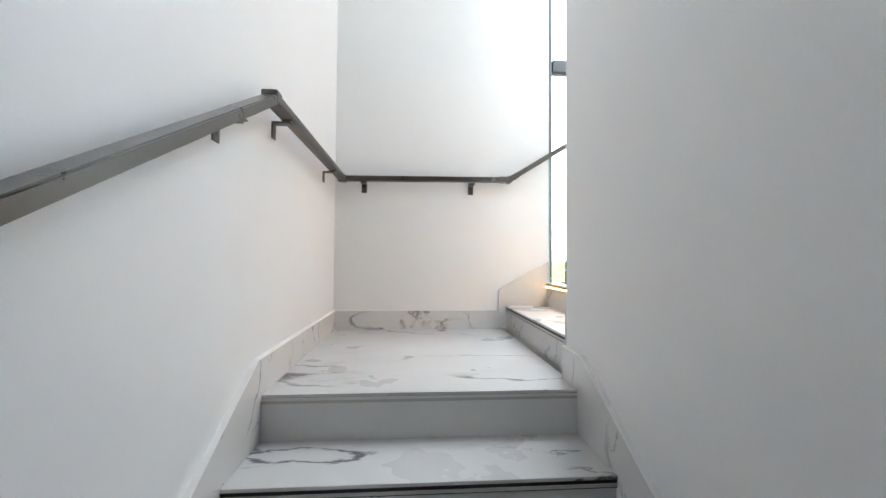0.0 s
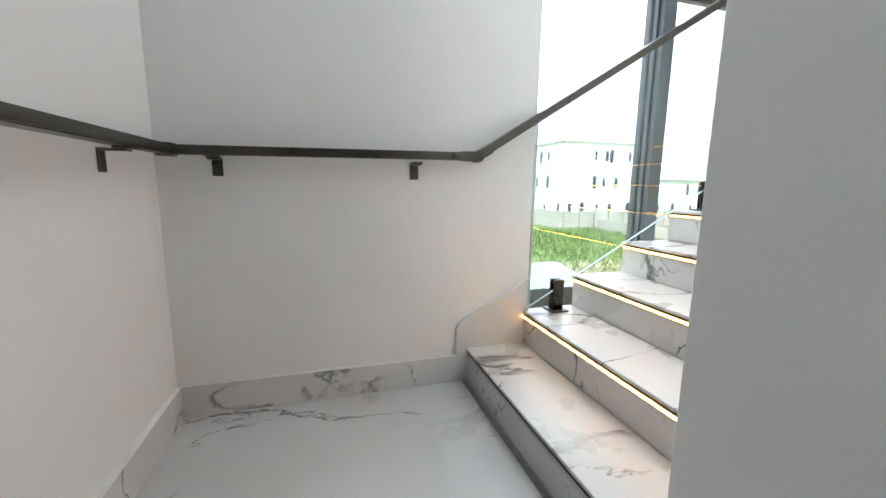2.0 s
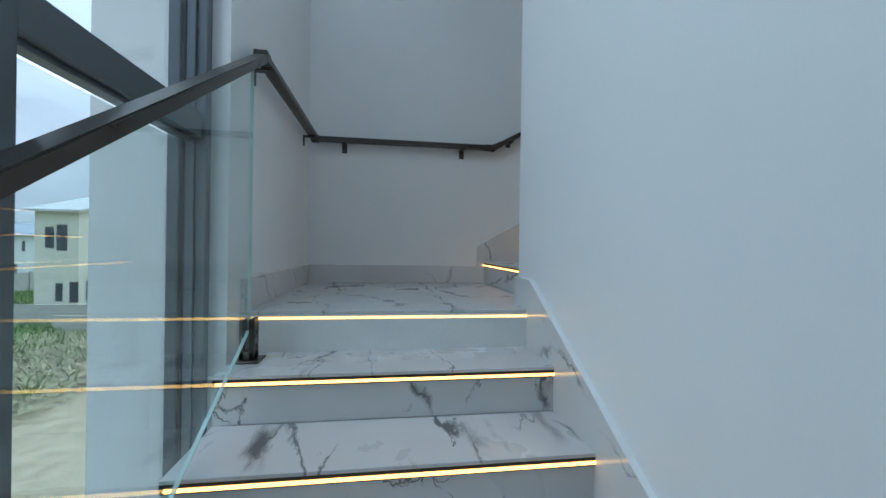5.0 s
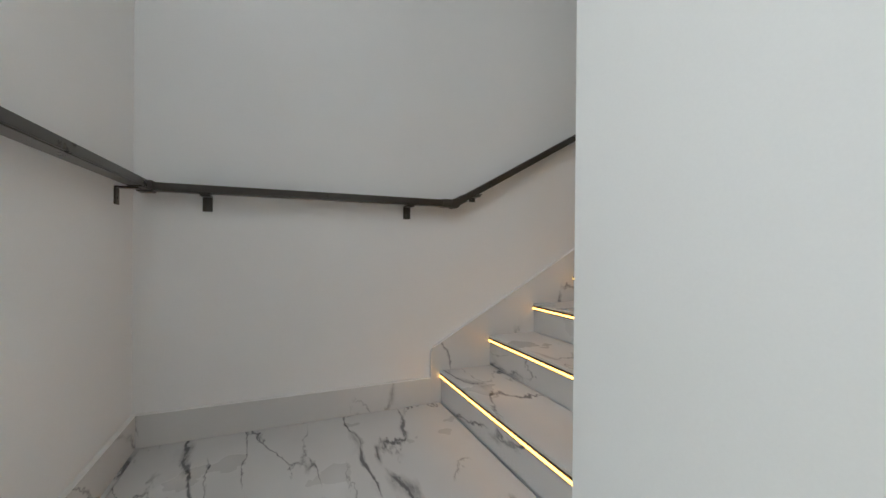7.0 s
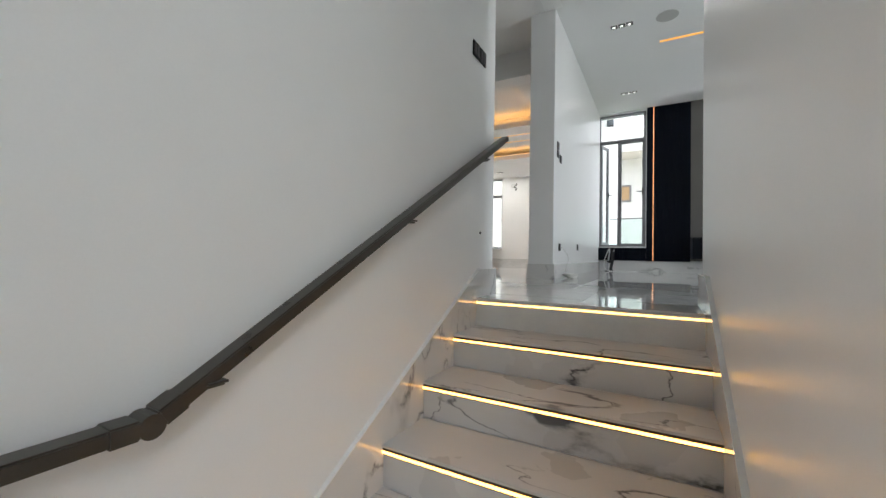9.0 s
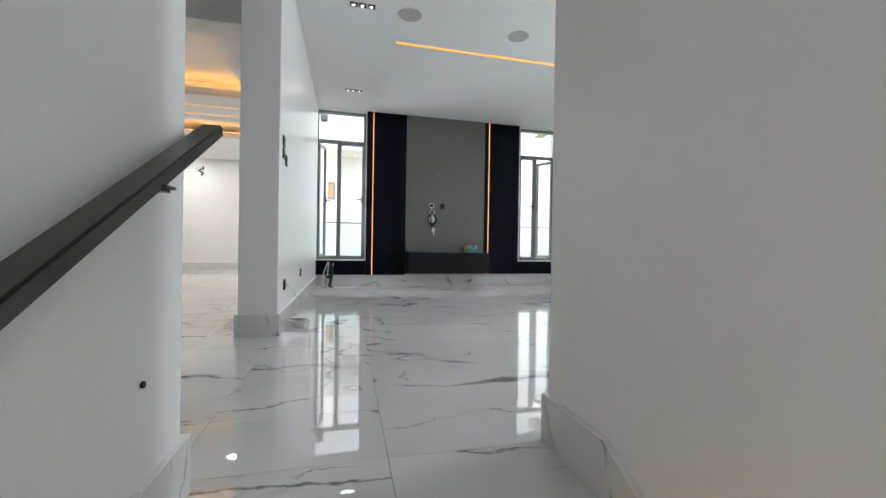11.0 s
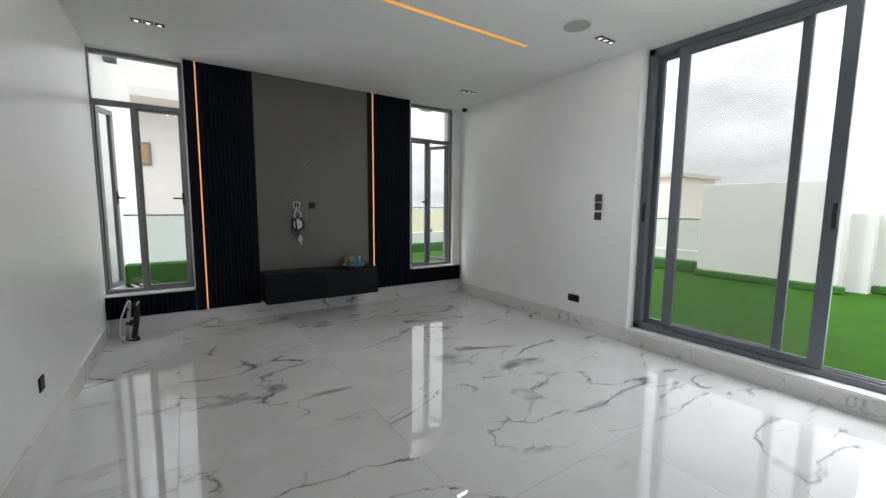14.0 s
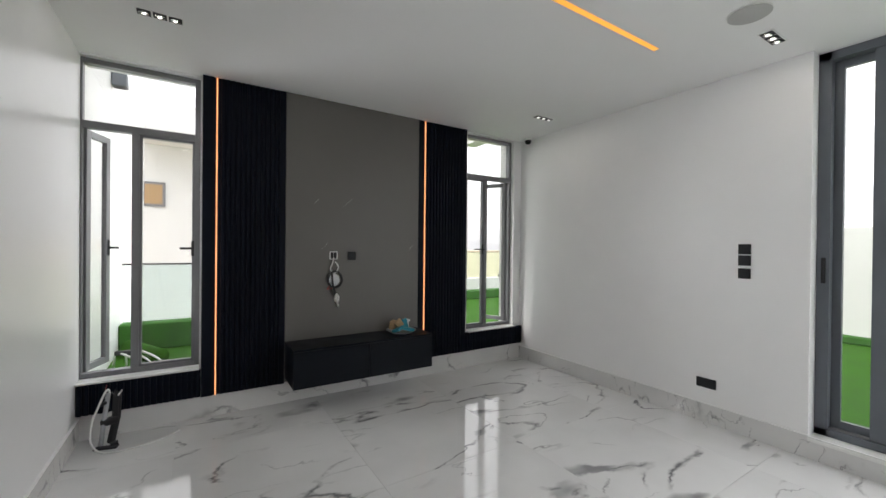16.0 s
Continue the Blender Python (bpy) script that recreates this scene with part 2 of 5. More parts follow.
M_LED_C = glow("amber_ceiling_led", (1.0, 0.42, 0.06), 0.9)
M_COVE = glow("amber_cove_led", (1.0, 0.5, 0.14), 6.0)
M_LEDOFF = plain("unlit_led_diffuser", (0.5, 0.48, 0.45), 0.4, vary=0.06, bump=0.0)
M_SWITCH = plain("black_glass_switch", (0.009, 0.01, 0.011), 0.35, spec=0.2, vary=0.2, bump=0.0)
M_GRASS = plain("green_artificial_turf", (0.029, 0.096, 0.008), 0.85, spec=0.08, vary=0.3, scale=3.0, fine=260, bump=0.6)
M_EXTW = plain("white_exterior_render", (0.72, 0.715, 0.7), 0.8, vary=0.05, scale=1.5, fine=60, bump=0.15)
# white put on the skirting's top edge to show it catching light from above
M_LIT_EDGE = plain("white_lit_edge", (0.86, 0.86, 0.85), 0.3, vary=0.03, scale=3, bump=0.0)
M_WHITE = plain("white_plastic", (0.75, 0.75, 0.73), 0.4, vary=0.05, bump=0.0)


# building blocks
ORG = {}


def thing(name, at, label="", category="", group="", kind=""):
    ob = new(name)
    ob.location = at
    ob.empty_display_size = 0.1
    ORG[ob] = Vector(at)
    return tagged(ob, label, category, group, kind)


def part(name, bm, material, parent=None, label="", smooth=False, **tags):
    """Links a bmesh in world coordinates as one mesh object, under a thing if one is given."""
    me = bpy.data.meshes.new(name)
    if parent is not None:
        o = ORG[parent]
    else:
        cs = [v.co for v in bm.verts]
        o = Vector([(min(c[i] for c in cs) + max(c[i] for c in cs)) / 2 for i in range(2)] + [min(c[2] for c in cs)])
    bmesh.ops.translate(bm, vec=-o, verts=bm.verts)
    bmesh.ops.recalc_face_normals(bm, faces=bm.faces)
    bm.to_mesh(me)
    bm.free()
    me.materials.append(material)
    if smooth:
        for f in me.polygons:
            f.use_smooth = True
    ob = new(name, me)
    if parent is not None:
        ob.parent = parent
    else:
        ob.location = o
    ORG[ob] = o.copy()
    return tagged(ob, label, **tags)


def add_box(bm, lo, hi, bevel=0.0, segments=1):
    x0, y0, z0 = [min(a, b) for a, b in zip(lo, hi)]
    x1, y1, z1 = [max(a, b) for a, b in zip(lo, hi)]
    vs = [bm.verts.new(c) for c in ((x0, y0, z0), (x1, y0, z0), (x1, y1, z0), (x0, y1, z0), (x0, y0, z1), (x1, y0, z1), (x1, y1, z1), (x0, y1, z1))]
    fs = [bm.faces.new([vs[i] for i in f]) for f in ((3, 2, 1, 0), (4, 5, 6, 7), (0, 1, 5, 4), (1, 2, 6, 5), (2, 3, 7, 6), (3, 0, 4, 7))]
    if bevel:
        es = list({e for f in fs for e in f.edges})
        bmesh.ops.bevel(bm, geom=es, offset=bevel, segments=segments, affect="EDGES", profile=0.5)
    return bm


def boxes(*spans, bevel=0.0, segments=1):
    bm = bmesh.new()
    for lo, hi in spans:
        add_box(bm, lo, hi, bevel, segments)
    return bm


def prism(points, axis, a, b, bm=None, bevel=0.0):
    """A polygon in the two other axes (in the order x, y, z), pushed along axis from a to b."""
    bm = bm or bmesh.new()

    def at(p, d):
        c = list(p)
        c.insert("xyz".index(axis), d)
        return c

    low = [bm.verts.new(at(p, a)) for p in points]
    high = [bm.verts.new(at(p, b)) for p in points]
    n = len(points)
    fs = [bm.faces.new(low[::-1]), bm.faces.new(high)]
    for i in range(n):
        fs.append(bm.faces.new((low[i], low[(i + 1) % n], high[(i + 1) % n], high[i])))
    if bevel:
        bmesh.ops.bevel(bm, geom=list({e for f in fs for e in f.edges}), offset=bevel, segments=1, affect="EDGES")
    return bm


def bar(p0, p1, w, h, bm=None, bevel=0.0, up=(0, 0, 1)):
    """A straight bar of w (across) by h (up) between two points."""
    bm = bm or bmesh.new()
    p0, p1 = Vector(p0), Vector(p1)
    d = (p1 - p0).normalized()
    side = d.cross(Vector(up)).normalized()
    top = side.cross(d).normalized()
    ring = []
    for p in (p0, p1):
        ring.append([bm.verts.new(p + side * sx * w / 2 + top * sz * h / 2) for sx, sz in ((-1, -1), (1, -1), (1, 1), (-1, 1))])
    fs = [bm.faces.new(ring[0][::-1]), bm.faces.new(ring[1])]
    for i in range(4):
        fs.append(bm.faces.new((ring[0][i], ring[0][(i + 1) % 4], ring[1][(i + 1) % 4], ring[1][i])))
    if bevel:
        bmesh.ops.bevel(bm, geom=list({e for f in fs for e in f.edges}), offset=bevel, segments=2, affect="EDGES")
    return bm


def rod(p0, p1, r, bm=None, seg=16, r2=None):
    bm = bm or bmesh.new()
    p0, p1 = Vector(p0), Vector(p1)
    m = Matrix.Translation((p0 + p1) / 2) @ (p1 - p0).to_track_quat("Z", "Y").to_matrix().to_4x4()
    bmesh.ops.create_cone(bm, cap_ends=True, segments=seg, radius1=r, radius2=r if r2 is None else r2, depth=(p1 - p0).length, matrix=m)
    return bm


def tube(points, r, bm=None, seg=8, fine=8):
    """A round cable through the given points, smoothed."""
    bm = bm or bmesh.new()
    P = [Vector(p) for p in points]
    P = [P[0] * 2 - P[1]] + P + [P[-1] * 2 - P[-2]]
    line = []
    for i in range(1, len(P) - 2):
        for k in range(fine):
            t = k / fine
            a, b, c, d = P[i - 1], P[i], P[i + 1], P[i + 2]
            line.append(0.5 * ((2 * b) + (c - a) * t + (2 * a - 5 * b + 4 * c - d) * t * t + (3 * b - a - 3 * c + d) * t ** 3))
    line.append(P[-2])
    rings = []
    side = None
    for i, p in enumerate(line):
        d = (line[min(i + 1, len(line) - 1)] - line[max(i - 1, 0)]).normalized()
        if side is None:
            side = d.orthogonal().normalized()
        side = (side - d * side.dot(d)).normalized()
        other = d.cross(side)
        rings.append([bm.verts.new(p + (side * math.cos(2 * math.pi * k / seg) + other * math.sin(2 * math.pi * k / seg)) * r) for k in range(seg)])
    for a, b in zip(rings, rings[1:]):
        for k in range(seg):
            bm.faces.new((a[k], a[(k + 1) % seg], b[(k + 1) % seg], b[k]))
    bm.faces.new(rings[0][::-1])
    bm.faces.new(rings[-1])
    return bm


def structure(name, bm, material, label, category):
    return part(name, bm, material, None, label, category=category, kind="structure")


def pieces(name, size, places, material, parent, bevel=0.0015):
    """Alike pieces that share one mesh, each an object of its own."""
    sx, sy, sz = size
    bm = boxes(((-sx / 2, -sy / 2, -sz / 2), (sx / 2, sy / 2, sz / 2)), bevel=bevel)
    bmesh.ops.recalc_face_normals(bm, faces=bm.faces)
    me = bpy.data.meshes.new(name)
    bm.to_mesh(me)
    bm.free()
    me.materials.append(material)
    for c in places:
        ob = new(name, me)
        ob.parent = parent
        ob.location = Vector(c) - ORG[parent]


# the plan: stair flights climb by R, upper floor at UP
R = 0.17
UP = 15 * R
L2 = 8 * R
CEIL = 5.69
LOW = -5 * R
XE = 4.755        # wall beside the third flight
CW, CN, CE, CS = 1.245, -1.22, 3.562, -3.53   # the core round which the stair turns
F1Y, N1X, M1Y = -1.378, 1.264, -1.337
G1, G2, G3 = 0.303, 0.303, 0.302
YTV = -9.375      # television wall
XW = 0.018        # terrace wall of the room
PX0, PX1, PYE = 4.835, 5.125, -5.51  # partition between the two rooms
GROUND = -4.4
YN2 = 0.035       # wall of the second landing

# walls
structure("wall_stair_west", boxes(((-0.25, CS, LOW - 0.2), (0, 0.42, 6.0)), ((-0.25, -7.0, LOW - 0.2), (0, CS, UP - 0.25))), M_WALL, "white painted plaster wall beside the lower flight", "wall")
structure("wall_stair_north", boxes(((0, 0, LOW - 0.2), (1.6, 0.42, 6.0)), ((3.265, YN2, LOW - 0.2), (5.0, 0.51, 6.0)), ((1.6, 0.0, LOW - 0.2), (3.265, 0.42, LOW))), M_WALL, "white painted plaster wall with a tall window opening", "wall")
structure("wall_stair_east", boxes(((XE, -3.445, LOW - 0.2), (XE + 0.2, 0.1, 6.0)), bevel=0.004), M_WALL, "white painted plaster wall beside the upper flight", "wall")
structure("wall_core", boxes(((CW, CS, LOW - 0.2), (CE, CN, 6.0)), bevel=0.004), M_WALL, "white painted plaster core in the stair well", "wall")
structure("wall_room_north", boxes(((0, CS, UP - 0.25), (CW, CS + 0.2, 6.0))), M_WALL, "white painted plaster wall closing the stair well", "wall")
structure("wall_hall_end", boxes(((0, -7.2, LOW - 0.2), (CW + 0.2, -7.0, UP - 0.25)), ((CW, -7.0, LOW - 0.2), (CW + 0.2, CS, UP - 0.25))), M_WALL, "white painted plaster walls of the lower hall", "wall")
DY0, DY1, DZ0, DZ1 = -6.18, -3.93, UP + 0.155, CEIL + 0.02
structure("wall_room_west", boxes(((XW - 0.3, YTV - 0.3, UP - 0.25), (XW, DY0, 6.0)), ((XW - 0.3, DY1, UP - 0.25), (XW, CS, 6.0)), ((XW - 0.3, DY0, UP - 0.25), (XW, DY1, DZ0)), ((XW - 0.3, DY0, DZ1), (XW, DY1, 6.0))), M_WALL, "white painted plaster wall with a wide sliding door opening", "wall")
W1 = (4.0, 4.862, 3.03, 5.675)
W2 = (0.155, 0.985, 3.04, 5.675)
structure("wall_television", boxes(
    ((XW, YTV - 0.3, UP - 0.25), (PX0, YTV, W1[2])), ((XW, YTV - 0.3, W1[3]), (PX0, YTV, 6.0)),
    ((XW, YTV - 0.3, W1[2]), (W2[0], YTV, W1[3])), ((W2[1], YTV - 0.3, W1[2]), (W1[0], YTV, W1[3]))), M_WALL, "white painted plaster wall with two tall windows", "wall")
structure("wall_partition", boxes(((PX0, YTV - 0.3, UP - 0.25), (PX1, PYE, 6.0)), bevel=0.004), M_WALL, "white painted plaster partition ending in a pier", "wall")
structure("ceiling", boxes(((XW - 0.2, YTV - 0.3, CEIL), (PX0, CS + 0.0, CEIL + 0.3)), ((0, CS, CEIL), (XE + 0.2, 0.42, CEIL + 0.3))), M_CEIL, "smooth white painted plaster ceiling", "ceiling")
structure("ceiling_hall", boxes(((0, -7.0, UP - 0.25), (CW, CS, UP - 0.1))), M_CEIL, "white painted ceiling of the lower hall", "ceiling")


structure("wall_storeys_below", boxes(((-0.25, -14.9, GROUND), (11.1, 0.42, LOW - 0.32)), ((CW + 0.22, -14.9, LOW - 0.32), (11.1, CS - 0.02, UP - 0.26)), ((XE + 0.21, CS - 0.02, LOW - 0.32), (11.1, -1.4, UP - 0.26)), ((-0.25, -14.9, LOW - 0.32), (CW + 0.22, -7.22, UP - 0.26)), ((-5.6, -14.6, GROUND), (-0.26, -1.0, UP - 0.26))), M_EXTW, "white rendered walls of the storeys below", "wall")


# floors of large marble tiles
def tiled(name, x0, x1, y0, y1, z, ox, oy, tx, ty, material, label, thick=0.012, joint=0.0016, under=0.2):
    base = structure(name, boxes(((x0, y0, z - under), (x1, y1, z - thick - 0.001))), M_WHITE, label, "floor")
    xs = [x0] + [ox + tx * i for i in range(-40, 40) if x0 + 0.02 < ox + tx * i < x1 - 0.02] + [x1]
    ys = [y0] + [oy + ty * i for i in range(-40, 40) if y0 + 0.02 < oy + ty * i < y1 - 0.02] + [y1]
    made = {}
    for a, b in zip(xs, xs[1:]):
        for c, d in zip(ys, ys[1:]):
            k = (round(b - a, 3), round(d - c, 3))
            made.setdefault(k, []).append(((a + b) / 2, (c + d) / 2, z - thick / 2))
    for (sx, sy), places in made.items():
        pieces("tile", (sx - joint, sy - joint, thick), places, material, base, 0.0006)
    return base


TREAD_T = 0.012
XB1, YB0, YB1 = 10.9, -14.6, -1.6
tiled("floor", XW, PX0, YTV, CS, UP, 2.96, -6.335, 1.2, 1.2, M_FLOOR, "polished white marble floor with grey veins")
tiled("floor_top_landing", CE, PX0 + 0.0, CS, M1Y - 6 * G3 + 0.0, UP, 4.16, -3.6, 1.2, 2.4, M_FLOOR, "polished white marble landing at the stair head")
tiled("floor_large_room", PX0, XB1, YB0, YB1, UP, 6.56, -6.335, 1.2, 1.2, M_FLOOR, "polished white marble floor of the large room")
tiled("floor_landing_1", 0, CW, F1Y, 0, 0, 0, -2.4, 1.3, 2.4, M_STEP, "white marble stair landing with grey veins")
tiled("floor_landing_2", N1X + 7 * G2, XE, M1Y, YN2, L2, 6.0, -2.4, 2.4, 2.4, M_STEP, "white marble stair landing with grey veins")
tiled("floor_hall", 0, CW, -7.0, F1Y - 4 * G1, LOW, 0, -7, 1.3, 1.2, M_STEP, "white marble floor of the lower hall")


# stair flights: s runs along the climb
def flight(label, group, start, step, axis, sign, across, z0, count, lit, left_open):
    """count risers from z0; nosing k stands at start + sign * step * k along axis."""
    a0, a1 = across
    mid = (a0 + a1) / 2
    at = (start, mid, z0) if axis == "x" else (mid, start, z0)
    stair = thing("staircase", at, label, "staircase", group)

    def span(s0, s1, w0, w1, h0, h1):
        s0, s1 = start + sign * s0, start + sign * s1
        return ((s0, w0, h0), (s1, w1, h1)) if axis == "x" else ((w0, s0, h0), (w1, s1, h1))

    profile = [(start + sign * 0.02, z0 - 0.02)]
    for k in range(count):
        s = start + sign * (step * k + 0.02)
        profile += [(s, z0 + R * (k + 1) - 0.02), (start + sign * (step * (k + 1) + 0.02), z0 + R * (k + 1) - 0.02)]
    profile.pop()
    profile += [(start + sign * (step * (count - 1) + 0.3), z0 + R * count - 0.02), (start + sign * (step * (count - 1) + 0.3), z0 + R * (count - 1) - 0.28), (start + sign * 0.25, z0 - 0.2), (start + sign * 0.02, z0 - 0.2)]
    part("body", prism(profile, "y" if axis == "x" else "x", a0, a1), M_WALL, stair, "white painted concrete body")
    for k in range(count):
        s, z = step * k, z0 + R * (k + 1)
        part("riser", boxes(span(s + 0.008, s + 0.02, a0 + 0.002, a1 - 0.002, z - R + 0.001, z - TREAD_T - 0.027), bevel=0.001), M_STEP, stair)
        if k < count - 1:
            part("tread", boxes(span(s, s + step + 0.0075, a0, a1, z - TREAD_T, z), bevel=0.0015), M_STEP, stair)
        pr = part("nosing_profile", boxes(span(s + 0.002, s + 0.0195, a0, a1, z - TREAD_T - 0.027, z - TREAD_T - 0.0002), bevel=0.0008), M_BLACK, stair, "black aluminium nosing profile")
        on = lit(k + 1)
        part("led_strip", boxes(span(s - 0.0006, s + 0.003, a0 + 0.012, a1 - 0.012, z - TREAD_T - 0.022, z - TREAD_T - 0.0115)), M_LED if on else M_LEDOFF, pr, "glowing warm white led strip" if on else "unlit pale led strip")
    return stair


flight("lower flight of white marble steps with unlit nosings", "stair flights", F1Y - 4 * G1, G1, "y", 1, (0.0, CW), LOW, 5, lambda k: False, False)
flight("middle flight of white marble steps with glowing nosings", "stair flights", N1X, G2, "x", 1, (CN, 0.012), 0.0, 8, lambda k: k > 1, True)
flight("upper flight of white marble steps with glowing nosings", "stair flights", M1Y, G3, "y", -1, (CE, XE), L2, 7, lambda k: True, False)
structure("floor_hall_slab", boxes(((0, -7.0, LOW - 0.3), (CW, -1.0, LOW - 0.2))), M_WALL, "concrete slab under the lower flight", "floor")
structure("floor_landing_slab", boxes(((0, F1Y + 0.3, -0.3), (CW + 0.02, 0, -0.2))), M_WALL, "white soffit of the stair landing", "floor")

# marble skirting
SK, SK2, T = 0.134, 0.17, 0.019


def skirt(name, bm):
    """Marble skirting with a white strip that paints its upper edge as lit from above."""
    bmesh.ops.recalc_face_normals(bm, faces=bm.faces)
    bead = bmesh.new()
    for f in bm.faces:
        if f.normal.z > 0.8 and f.calc_area() > 0.0015:
            low = [bead.verts.new(v.co + f.normal * 0.0004) for v in f.verts]
            high = [bead.verts.new(v.co + f.normal * 0.0045) for v in f.verts]
            bead.faces.new(low[::-1])
            bead.faces.new(high)
            for i in range(len(low)):
                j = (i + 1) % len(low)
                bead.faces.new((low[i], low[j], high[j], high[i]))
    base = structure(name, bm, M_SKIRT, "white marble skirting with grey veins", "skirting")
    part("top_bead", bead, M_LIT_EDGE, base, "white strip painting the lit top edge")
    return base


def raking(wall_at, sign, axis, start, step, direction, z0, count, level, s_end, lead=0.053):
    """Skirting that follows a flight on the wall at wall_at and stands out to the side of sign."""
    k = R / step
    top = lambda s: z0 + R + (s * k) + 0.15
    pts = [(-lead, z0), (-lead, top(-lead) - 0.012), (0.013 - lead, top(0.013 - lead))]
    s_top = step * (count - 1)
    if s_end < s_top:
        pts += [(s_end, top(s_end)), (s_end, z0 + R + s_end * k - 0.16)]
    else:
        s_bend = ((z0 + R * count + level) - (z0 + R + 0.15)) / k
        pts += [(s_bend, z0 + R * count + level), (s_end, z0 + R * count + level), (s_end, z0 + R * count), (s_top + 0.02, z0 + R * count), (s_top + 0.02, z0 + R * count - 0.16)]
    pts += [(0.0, z0)]
    pts = [(start + direction * s, z) for s, z in pts]
    return prism(pts, "y" if axis == "x" else "x", wall_at, wall_at + sign * T)


skirt("baseboard_flight_1_west", raking(0.0, 1, "y", F1Y - 4 * G1, G1, 1, LOW, 5, SK, 4 * G1 - F1Y - T))
skirt("baseboard_flight_1_core", raking(CW, -1, "y", F1Y - 4 * G1, G1, 1, LOW, 5, SK, 4 * G1 + (CN - F1Y)))
skirt("baseboard_landing_1", boxes(((T, 0, 0), (N1X - 0.053, -T, SK)), bevel=0.001))
skirt("baseboard_flight_2_north", raking(0.0, -1, "x", N1X, G2, 1, 0.0, 8, SK, 1.6 - N1X))
skirt("baseboard_flight_2_core", raking(CN, 1, "x", N1X, G2, 1, 0.0, 8, SK, CE - N1X, 0.018))
skirt("baseboard_landing_2_north", boxes(((N1X + 7 * G2 + 0.01, YN2, L2), (XE - T, YN2 - T, L2 + SK)), bevel=0.001))
skirt("baseboard_landing_2_east", boxes(((XE, YN2, L2), (XE - T, M1Y + 0.053, L2 + SK)), bevel=0.001))
skirt("baseboard_flight_3_east", raking(XE, -1, "y", M1Y, G3, -1, L2, 7, SK2, M1Y + 3.445))
skirt("baseboard_flight_3_core", raking(CE, 1, "y", M1Y, G3, -1, L2, 7, SK2, M1Y - CS))
skirt("baseboard_core_end", boxes(((CW, CS, UP), (CE + T, CS - T, UP + SK2)), bevel=0.001))
skirt("baseboard_east_end", boxes(((XE - T, -3.445, UP), (XE + 0.2, -3.445 - T, UP + SK2)), bevel=0.001))
skirt("baseboard_room_west", boxes(((XW, YTV, UP), (XW + T, DY0, UP + SK2)), ((XW, DY0, UP), (XW + T, CS, UP + SK2 - 0.004)), bevel=0.001))
skirt("baseboard_television", boxes(((XW + T, YTV, UP), (PX0 - T, YTV + T, UP + SK2 + 0.06)), bevel=0.001))
skirt("baseboard_partition", boxes(((PX0 - T, YTV, UP), (PX0, PYE, UP + SK2)), ((PX0 - T, PYE, UP), (PX1 + T, PYE + T, UP + SK2)), ((PX1, YTV, UP), (PX1 + T, PYE, UP + SK2)), bevel=0.001))


# handrail
def elbow(parent, p, r=0.026):
    bm = rod((p[0], p[1] - 0.03, p[2]), (p[0], p[1] + 0.03, p[2]), r, seg=20)
    bmesh.ops.bevel(bm, geom=[e for e in bm.edges if abs(e.verts[0].co.y - e.verts[1].co.y) < 1e-5], offset=0.003, segments=2, affect="EDGES")
    return part("elbow_joint", bm, M_STEEL, parent)


RAIL_W, RAIL_H = 0.055, 0.034
rail = thing("handrail", (0.06, -1.0, 1.1), "dark bronze steel handrail fixed to the white stair walls", "handrail")
ZL1, ZL2 = 1.085, 2.44
RO = 0.062
ROE = 0.046
K1Y = -1.45
path_pts = [(RO, K1Y - 3.2, ZL1 - 3.2 * 0.563), (RO, K1Y, ZL1), (RO, -RO, ZL1 + 0.002), (1.274, -RO, ZL1 + 0.016), (3.45, -0.022, ZL2), (XE - ROE, -0.022, ZL2), (XE - ROE, -1.397, ZL2), (XE - ROE, -3.53, 3.618)]
for a, b in zip(path_pts, path_pts[1:]):
    part("rail_bar", bar(a, b, RAIL_W, RAIL_H, bevel=0.004), M_STEEL, rail)
for p in path_pts[1:-1]:
    if p in (path_pts[3],):
        elbow(rail, p)
        part("sleeve", bar((p[0] - 0.075, p[1], p[2]), (p[0] - 0.02, p[1], p[2]), RAIL_W + 0.007, RAIL_H + 0.007, bevel=0.004), M_STEEL, rail)
        part("sleeve", bar((p[0] + 0.017, p[1], p[2] + 0.01), (p[0] + 0.065, p[1], p[2] + 0.038), RAIL_W + 0.007, RAIL_H + 0.007, bevel=0.004), M_STEEL, rail)
    elif p == path_pts[6]:
        bm = rod((p[0] - 0.03, p[1], p[2]), (p[0] + 0.03, p[1], p[2]), 0.026, seg=20)
        part("elbow_joint", bm, M_STEEL, rail)
        part("sleeve", bar((p[0], p[1] + 0.075, p[2]), (p[0], p[1] + 0.02, p[2]), RAIL_W + 0.007, RAIL_H + 0.007, bevel=0.004), M_STEEL, rail)
        part("sleeve", bar((p[0], p[1] - 0.017, p[2] + 0.01), (p[0], p[1] - 0.065, p[2] + 0.036), RAIL_W + 0.007, RAIL_H + 0.007, bevel=0.004), M_STEEL, rail)
    else:
        part("corner_joint", boxes(((p[0] - 0.029, p[1] - 0.029, p[2] - 0.0245), (p[0] + 0.029, p[1] + 0.029, p[2] + 0.0245)), bevel=0.006, segments=2), M_STEEL, rail)


